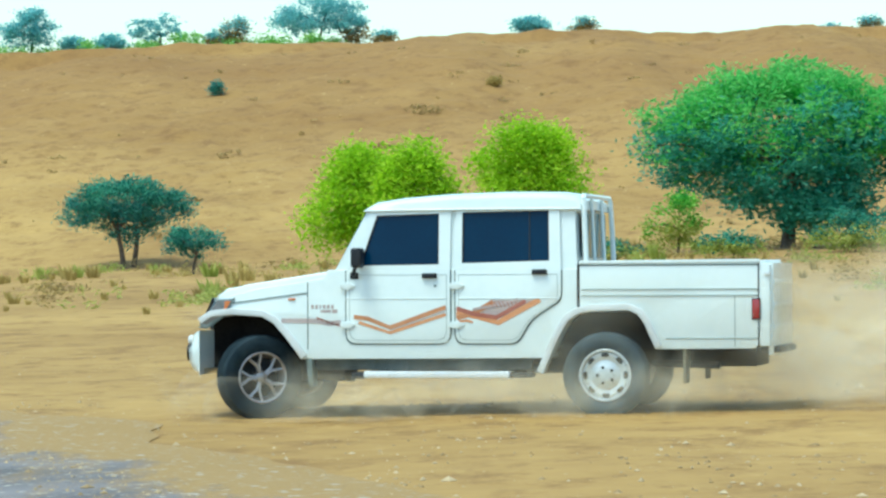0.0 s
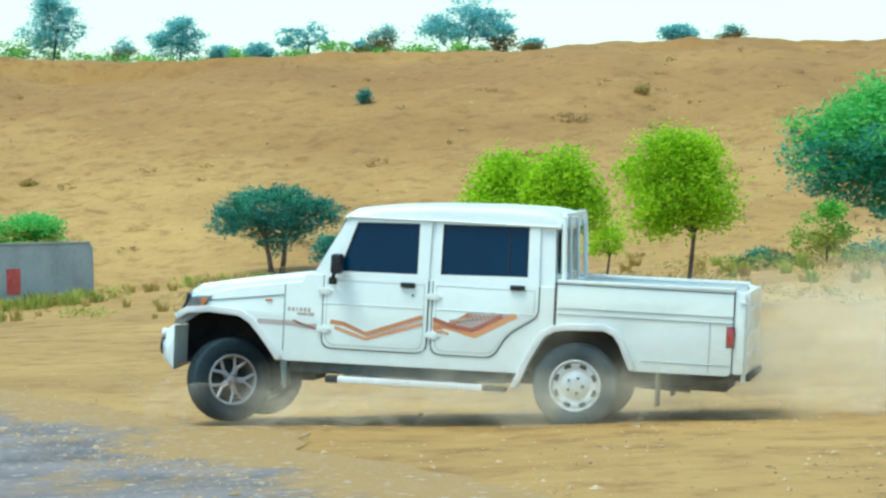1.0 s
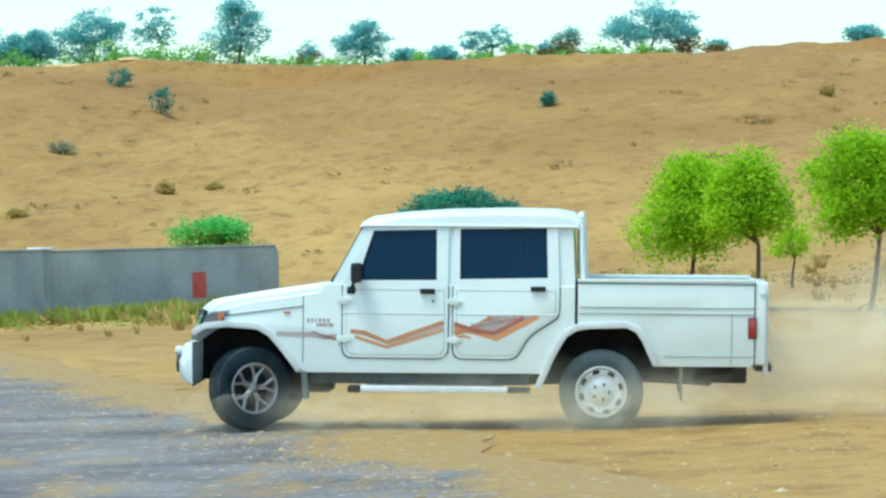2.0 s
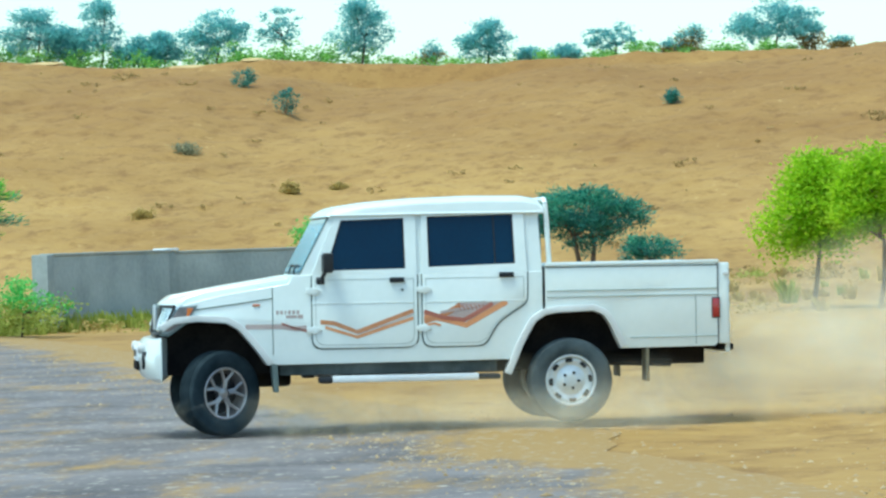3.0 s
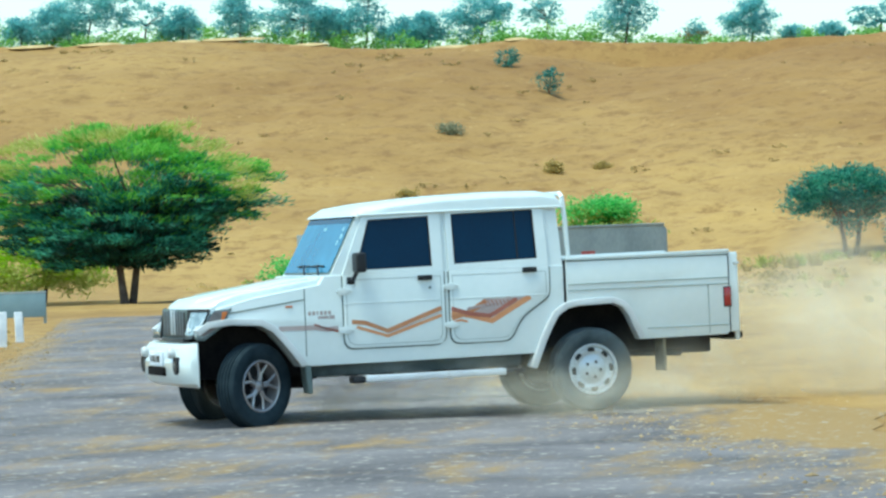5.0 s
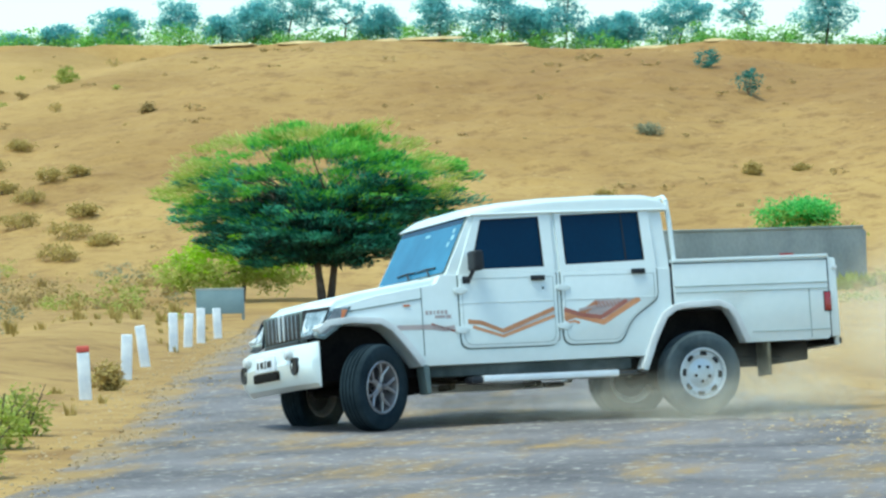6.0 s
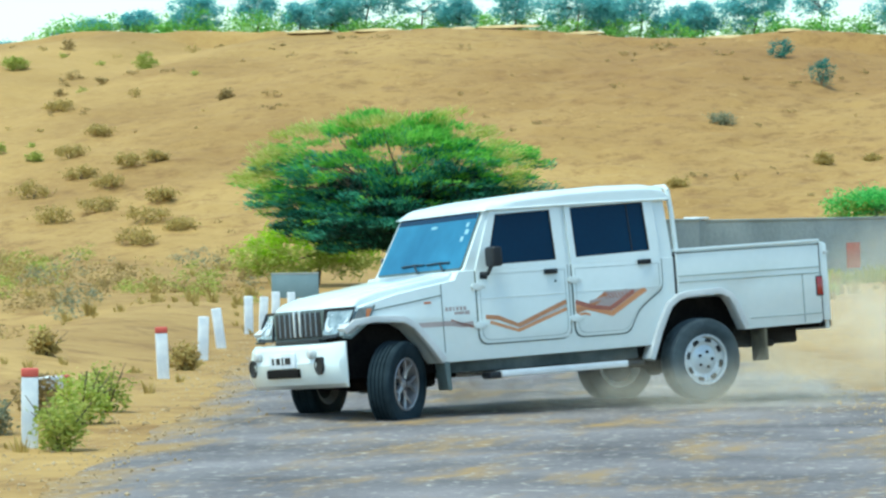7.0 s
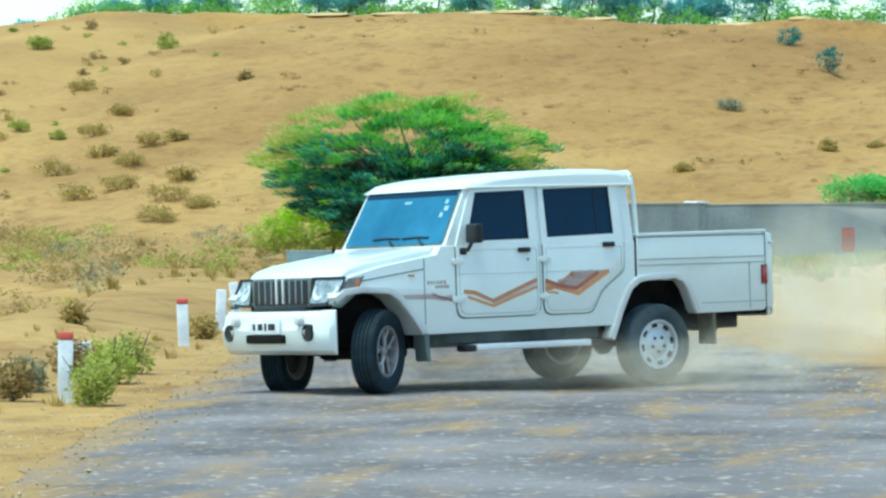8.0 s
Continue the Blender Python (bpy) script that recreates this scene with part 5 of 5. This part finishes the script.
    # brush in the dip behind the low sand rise
    for name, m, count, label in (("rise_brush", SCRUB, 90, "brown bushes behind the low sand rise"), ("rise_growth", GREEN_GRASS, 60, "yellow-green bushes behind the low sand rise"), ("rise_grass", DRY_GRASS, 90, "straw-coloured bushes behind the low sand rise"), ("rise_thicket", GREY_SCRUB, 26, "grey-green bushes behind the low sand rise")):
        blobs = []
        while len(blobs) < count:
            y = RNG.uniform(46, 100)
            x = road_edges(min(y, 66))[0] - 5.0 - RNG.uniform(0, 1) * (0.30 * y)
            if x > -0.325 * y:
                continue
            w = 0.2 + 0.55 * RNG.uniform() ** 1.6
            blobs.append((x, y, land(x, y) + w * 0.4, w, w, w * RNG.uniform(0.5, 0.8), w * w))
        verts, _ = leaf_cloud(blobs, 11 * count, 18, 0.09, 0.045, 0.6, 0.3)
        tagged(soup(name, verts.tolist(), [(4 * i, 4 * i + 1, 4 * i + 2, 4 * i + 3) for i in range(len(verts) // 4)], m), label, "bushes", kind="stuff")
    # weeds by the marker posts
    for (x, y, s, m, label) in ((-10.97, 28.8, 0.95, GREEN_GRASS, "leafy green weed by the road marker"), (-10.4, 26.7, 1.0, TWIG, "yellow-green twiggy weed by the road marker"), (-9.4, 23.7, 0.9, GREEN_GRASS, "clump of fresh grass at the marker's foot"), (-11.3, 28.0, 0.8, SCRUB, "brown twiggy weed on the verge"), (-10.35, 24.3, 0.85, SCRUB, "leafless brown weed beside the marker"), (-10.75, 25.6, 0.7, GREY_SCRUB, "grey-green weed on the verge"), (-14.6, 36.5, 0.6, DRY_GRASS, "straw tuft on the sand rise"), (-13.3, 37.4, 0.7, DRY_GRASS, "straw tuft on the verge")):
        ob = empty("weed", pose(x, y, land(x, y)), label, "weed", "weeds on the verge")
        verts, _ = leaf_cloud([(0, 0, 0.20 * s, 0.24 * s, 0.24 * s, 0.2 * s, 1)], 52, 18, 0.04, 0.026, 1.0)
        soup("foliage", verts.tolist(), [(4 * i, 4 * i + 1, 4 * i + 2, 4 * i + 3) for i in range(len(verts) // 4)], m, ob)
        for k in range(9):
            a, b = RNG.uniform(0, 6.28), RNG.uniform(0.05, 0.28)
            part("stem", tube(bmesh.new(), [(0, 0, -0.03), (math.cos(a) * b * 0.4, math.sin(a) * b * 0.4, 0.2 * s), (math.cos(a) * b, math.sin(a) * b, 0.42 * s * RNG.uniform(0.6, 1.1))], [0.006, 0.005, 0.003], 4), BARK, ob)


def build_stones():
    verts, faces = [], []
    def stone(x, y, s):
        z = land(x, y) + s * 0.1 + (0.03 if not off_road(x, y, 0) else 0)
        i = len(verts)
        a, b, c = (s * RNG.uniform(0.6, 1.3) for _ in range(3))
        t = RNG.uniform(0, 3.14)
        ca, sa = math.cos(t), math.sin(t)
        for dx, dy, dz in ((a, 0, 0), (0, b, 0), (-a, 0, 0), (0, -b, 0), (0, 0, c * 0.6), (0, 0, -c * 0.6)):
            verts.append((x + dx * ca - dy * sa, y + dx * sa + dy * ca, z + dz))
        for f in ((0, 1, 4), (1, 2, 4), (2, 3, 4), (3, 0, 4), (1, 0, 5), (2, 1, 5), (3, 2, 5), (0, 3, 5)):
            faces.append(tuple(i + k for k in f))
    for _ in range(6500):
        y = RNG.uniform(14, 60)
        l, r = road_edges(y)
        x = l - 0.25 + RNG.normal() * 0.4 if RNG.uniform() < 0.6 else r + 0.1 + RNG.normal() * 0.7
        stone(x, y, abs(RNG.normal()) * 0.008 + 0.004)
    for _ in range(2000):
        y = RNG.uniform(18, 48)
        x = RNG.uniform(-6, 6.5)
        if off_road(x, y, -0.3) or RNG.uniform() < 0.12:
            stone(x, y, abs(RNG.normal()) * 0.008 + 0.003)
    for _ in range(1300):
        y = RNG.uniform(18, 40)
        stone(road_edges(y)[1] + 0.2 + RNG.normal() * 0.55 + 0.5 * noise.noise((y * 0.5, 1, 0)), y, abs(RNG.normal()) * 0.008 + 0.004)
    for _ in range(2600):
        y = RNG.uniform(17, 34)
        x = RNG.uniform(-5, 7)
        if off_road(x, y, -0.8) and noise.noise((x * 0.35, y * 0.2, 3)) > -0.1:
            stone(x, y, abs(RNG.normal()) * 0.014 + 0.004)
    tagged(soup("gravel", verts, faces, PEBBLE), "pale loose gravel along the road edge and sand", "gravel", kind="stuff")


# ---- built things ----
def build_wall():
    ends = [(-11.6, 84.9), (-15.40, 76.5), (-16.58, 70.2)]
    for k, (a, b) in enumerate(zip(ends, ends[1:])):
        d = Vector((b[0] - a[0], b[1] - a[1], 0))
        ob = empty("boundary_wall", Matrix.Translation((a[0], a[1], 0)) @ Matrix.Rotation(math.atan2(d.y, d.x), 4, "Z"), "plain grey concrete boundary wall with a rounded end", "wall", "boundary wall sections")
        n = d.length
        h = 1.47 if k == 0 else 1.50
        part("wall_face", prism([(0.04, -0.3), (n - 0.02, -0.3), (n - 0.02, h), (0.18, h), (0.04, h - 0.10)], -0.11, 0.11, 0.015), CONCRETE, ob)
        part("coping", box(0.2, n - 0.02, -0.14, 0.14, h, h + 0.05, 0.015), CONCRETE, ob)
        part("joint", box(n - 0.075, n - 0.022, 0.10, 0.119, -0.2, h - 0.01), SEAM, ob)
        part("pier", box(n - 0.02, n + 0.30, -0.17, 0.17, -0.3, h + 0.03, 0.02), CONCRETE, ob)
        if k == 0:
            part("red_patch", box(3.15, 3.70, 0.111, 0.125, 0.36, 0.94, 0.01), RED_PAINT, ob, "red painted panel")
            part("cap_stone", box(n - 0.12, n + 0.32, -0.19, 0.19, h + 0.055, h + 0.11, 0.02), WHITEWASH, ob)


def build_board():
    x, y, z = seat(-17.80, -1.36, 30)
    ob = empty("notice_board", pose(x, y, z, 0, 0, 16), "weathered blue-grey metal board on short posts", "notice board")
    part("panel", box(-0.46, 0.46, -0.02, 0.02, 0.12, 0.60, 0.01), BOARD, ob)
    part("panel_rim", box(-0.48, 0.48, -0.025, 0.025, 0.58, 0.62, 0.008), CONCRETE, ob)
    for px in (-0.44, 0.0, 0.44):
        part("post", box(px - 0.03, px + 0.03, 0.02, 0.07, -0.15, 0.60, 0.006), CONCRETE, ob)


def build_fallen_marker():
    ob = empty("fallen_marker", pose(-12.6, 31.2, land(-12.6, 31.2) + 0.05, 0, 88, 70), "toppled red and white marker stone lying in the sand", "marker post")
    part("shaft", box(-0.06, 0.06, -0.06, 0.06, -0.1, 0.34, 0.012), WHITEWASH, ob)
    part("red_top", box(-0.062, 0.062, -0.062, 0.062, 0.342, 0.44, 0.012), RED_PAINT, ob)


def build_posts():
    # along the outer border of the road; some lean
    for x, y, h, lean, red in ((-9.78, 24.05, 0.59, -1.0, True), (-12.72, 35.1, 0.56, 2.0, True), (-14.03, 40.1, 0.52, -2, False), (-15.1, 43.9, 0.53, 7, False), (-16.5, 49.2, 0.56, 0, False), (-16.95, 51.2, 0.5, -3, False), (-17.5, 53.5, 0.54, -1, False), (-17.9, 55.6, 0.48, 2, False)):
        ob = empty("road_marker", pose(x, y, land(x, y), 0, -lean, 22), ("whitewashed stone road marker with a red top" if red else "whitewashed stone road marker") + (", leaning" if lean > 5 else ""), "marker post", "road markers")
        bm = box(-0.062, 0.062, -0.062, 0.062, -0.12, h - (0.065 if red else 0), 0.012)
        part("shaft", bm, WHITEWASH, ob)
        if red:
            part("red_top", box(-0.064, 0.064, -0.064, 0.064, h - 0.063, h, 0.012), RED_PAINT, ob)


# ---- dust thrown up by the wheels, in drifting clouds of grains ----
def dust_cloud(name, count, sx, sy, sz, r0, r1, label, thin=1.0):
    """Wisps of dust: shallow saucers, turned every way, heaped in a cloud."""
    c = RNG.normal(size=(count, 3)) * np.array([sx, sy, sz])
    c = c[np.abs(c[:, 2]) < 2.2 * sz]
    n, k = len(c), 10
    q = RNG.normal(size=(n, 3))
    q /= np.linalg.norm(q, axis=1)[:, None]
    u = np.cross(q, RNG.normal(size=(n, 3)))
    u /= np.linalg.norm(u, axis=1)[:, None]
    v = np.cross(q, u)
    r = RNG.uniform(r0, r1, (n, 1))
    rows = [c + q * r * 0.25]
    for ring_r in (0.5, 1.0):
        for m in range(k):
            a = 2 * math.pi * m / k
            rows.append(c + (u * math.cos(a) + v * math.sin(a)) * r * ring_r * np.array([1, 1, 0.8]) + q * r * 0.25 * (1 - ring_r))
    verts = np.stack(rows, 1).reshape(-1, 3)
    w = 2 * k + 1
    faces = []
    for i in range(0, n * w, w):
        for m in range(k):
            o = (m + 1) % k
            faces.append((i, i + 1 + m, i + 1 + o))
            faces.append((i + 1 + m, i + 1 + k + m, i + 1 + k + o, i + 1 + o))
    ob = soup(name, verts.tolist(), faces, DUST)
    ob.data.shade_smooth()
    att = ob.data.attributes.new("thickness", "FLOAT", "POINT")
    one = np.array([1.0] + [0.5] * k + [0.0] * k)
    att.data.foreach_set("value", (np.repeat(RNG.uniform(0.4, 1.0, n) * thin, w) * np.tile(one, n)).astype(np.float32))
    return tagged(ob, label, "dust", kind="stuff")


def build_dust():
    tail = dust_cloud("dust_plume", 190, 1.45, 0.40, 0.34, 0.36, 0.80, "pale plume of dust behind the tail", 0.72)
    wheel_dust = dust_cloud("wheel_dust", 36, 0.50, 0.18, 0.12, 0.22, 0.50, "dust spun up by the rear wheel", 0.34)
    skirt = dust_cloud("low_dust", 130, 1.40, 0.20, 0.10, 0.24, 0.55, "low dust along the truck's flank", 0.42)
    trail = dust_cloud("dust_trail", 130, 2.2, 0.4, 0.24, 0.45, 0.95, "thin dust hanging over the wheel tracks", 0.62)
    times = [0, 0.5, 1, 1.5, 2, 2.5, 3, 3.5, 4, 4.5, 5, 5.5, 6, 6.5, 7, 7.5, 8]
    def follow(back, side, z, turn=0.0):
        rows = []
        for t in times:
            px, py, _, heading, _, _ = truck_state(t)
            m = Matrix.Translation((px, py, 0)) @ Matrix.Rotation(radians(heading), 4, "Z")
            p = m @ Vector((back, side, z))
            rows.append((t, Matrix.Translation((p.x, p.y, z + 0.04 * math.sin(t * 1.7))) @ Matrix.Rotation(radians(turn * t + 4 * math.sin(t)), 4, "Z")))
        return rows
    return [(tail, follow(-3.55, 0.0, 0.60)), (wheel_dust, follow(-0.60, 1.05, 0.26)), (skirt, follow(0.85, 1.1, 0.16)),
            (trail, [(t, pose(4.6 - 0.75 * t, 31.6 + 0.05 * t, 0.42 + 0.01 * t, 0, 0, -4 - 2.0 * t)) for t in times])]


build_trees()
build_bank_plants()
build_ledges()
build_grass()
build_stones()
build_wall()
build_board()
build_posts()
build_fallen_marker()


# ---- what moves ----
TRUCK_ROWS = (
    (0, 1.454, 30.697, -0.065, 168.50, 0.82, 1.11),
    (0.5, 0.700, 30.932, -0.076, 170.67, 3.51, -0.06),
    (1, -0.061, 31.071, -0.104, 173.29, 4.30, -0.96),
    (1.5, -0.763, 31.198, -0.121, 176.24, 2.84, -1.12),
    (3, -2.964, 31.301, 0.088, 194.67, 0.80, 0.22),
    (3.5, -3.630, 31.509, -0.036, 197.10, 1.91, -0.51),
    (4, -4.228, 31.692, -0.006, 198.89, -0.12, 0.61),
    (5.3, -5.467, 31.164, 0.034, 211.31, -0.43, 0.25),
    (5.5, -5.614, 31.044, 0.019, 212.98, 0.02, 0.39),
    (6, -5.972, 30.910, -0.023, 217.02, -0.19, 5.34),
    (6.5, -6.201, 30.501, -0.025, 220.66, -1.59, 6.06),
    (7, -6.290, 29.852, 0.023, 224.59, -2.08, 2.99),
    (7.5, -6.100, 28.711, 0.060, 227.32, -1.24, 1.06),
    (8, -6.078, 27.734, 0.038, 231.38, -0.61, 1.83))
STEER = ((0, 35), (1.5, 34), (3.5, 29.5), (5.5, 31), (7, 34), (8, 31))


def truck_state(t):
    """Place and attitude of the truck at t, smooth between the rows."""
    ts = [r[0] for r in TRUCK_ROWS]
    i = max(0, min(len(ts) - 2, max(k for k in range(len(ts)) if ts[k] <= t + 1e-9)))
    out, h, u = [], ts[i + 1] - ts[i], (t - ts[i]) / (ts[i + 1] - ts[i])
    for c in range(1, 7):
        def slope(k):
            a, b = max(k - 1, 0), min(k + 1, len(ts) - 1)
            return (TRUCK_ROWS[b][c] - TRUCK_ROWS[a][c]) / (ts[b] - ts[a])
        p0, p1 = TRUCK_ROWS[i][c], TRUCK_ROWS[i + 1][c]
        out.append((2 * u ** 3 - 3 * u * u + 1) * p0 + (u ** 3 - 2 * u * u + u) * h * slope(i) + (3 * u * u - 2 * u ** 3) * p1 + (u ** 3 - u * u) * h * slope(i + 1))
    return out


def truck_pose(t):
    x, y, z, heading, up, lean = truck_state(t)
    return Matrix.Translation((x, y, z)) @ Matrix.Rotation(radians(heading), 4, "Z") @ Matrix.Rotation(radians(-up), 4, "Y") @ Matrix.Rotation(radians(lean), 4, "X")


def motions():
    times = [0.25 * k for k in range(33)]
    walk(TRUCK, [(t, truck_pose(t)) for t in times])
    for hub, x, s in WHEELS:
        rows, spin, last = [], 0.0, None
        for t in times:
            px, py, _, heading, _, _ = truck_state(t)
            flat = Matrix.Translation((px, py, 0)) @ Matrix.Rotation(radians(heading), 4, "Z")
            here = flat @ Vector((x, s * 0.69, 0))
            if last is not None:
                spin += (here - last).length / TYRE_R
            last = here
            steer = float(np.interp(t, [r[0] for r in STEER], [r[1] for r in STEER])) if x > 1 else 0.0
            under = (truck_pose(t) @ Vector((x, s * 0.69, 0))).z
            rest = land(here.x, here.y) + max(-0.04, min(0.05, under))
            world_pose = flat @ pose(x, s * 0.69, TYRE_R + rest, 0, 0, steer + (180 if s < 0 else 0)) @ Matrix.Rotation(spin * s, 4, "Y")
            rows.append((t, truck_pose(t).inverted() @ world_pose))
        walk(hub, rows)
    for puff, rows in PUFFS:
        walk(puff, rows)


PUFFS = build_dust()
motions()
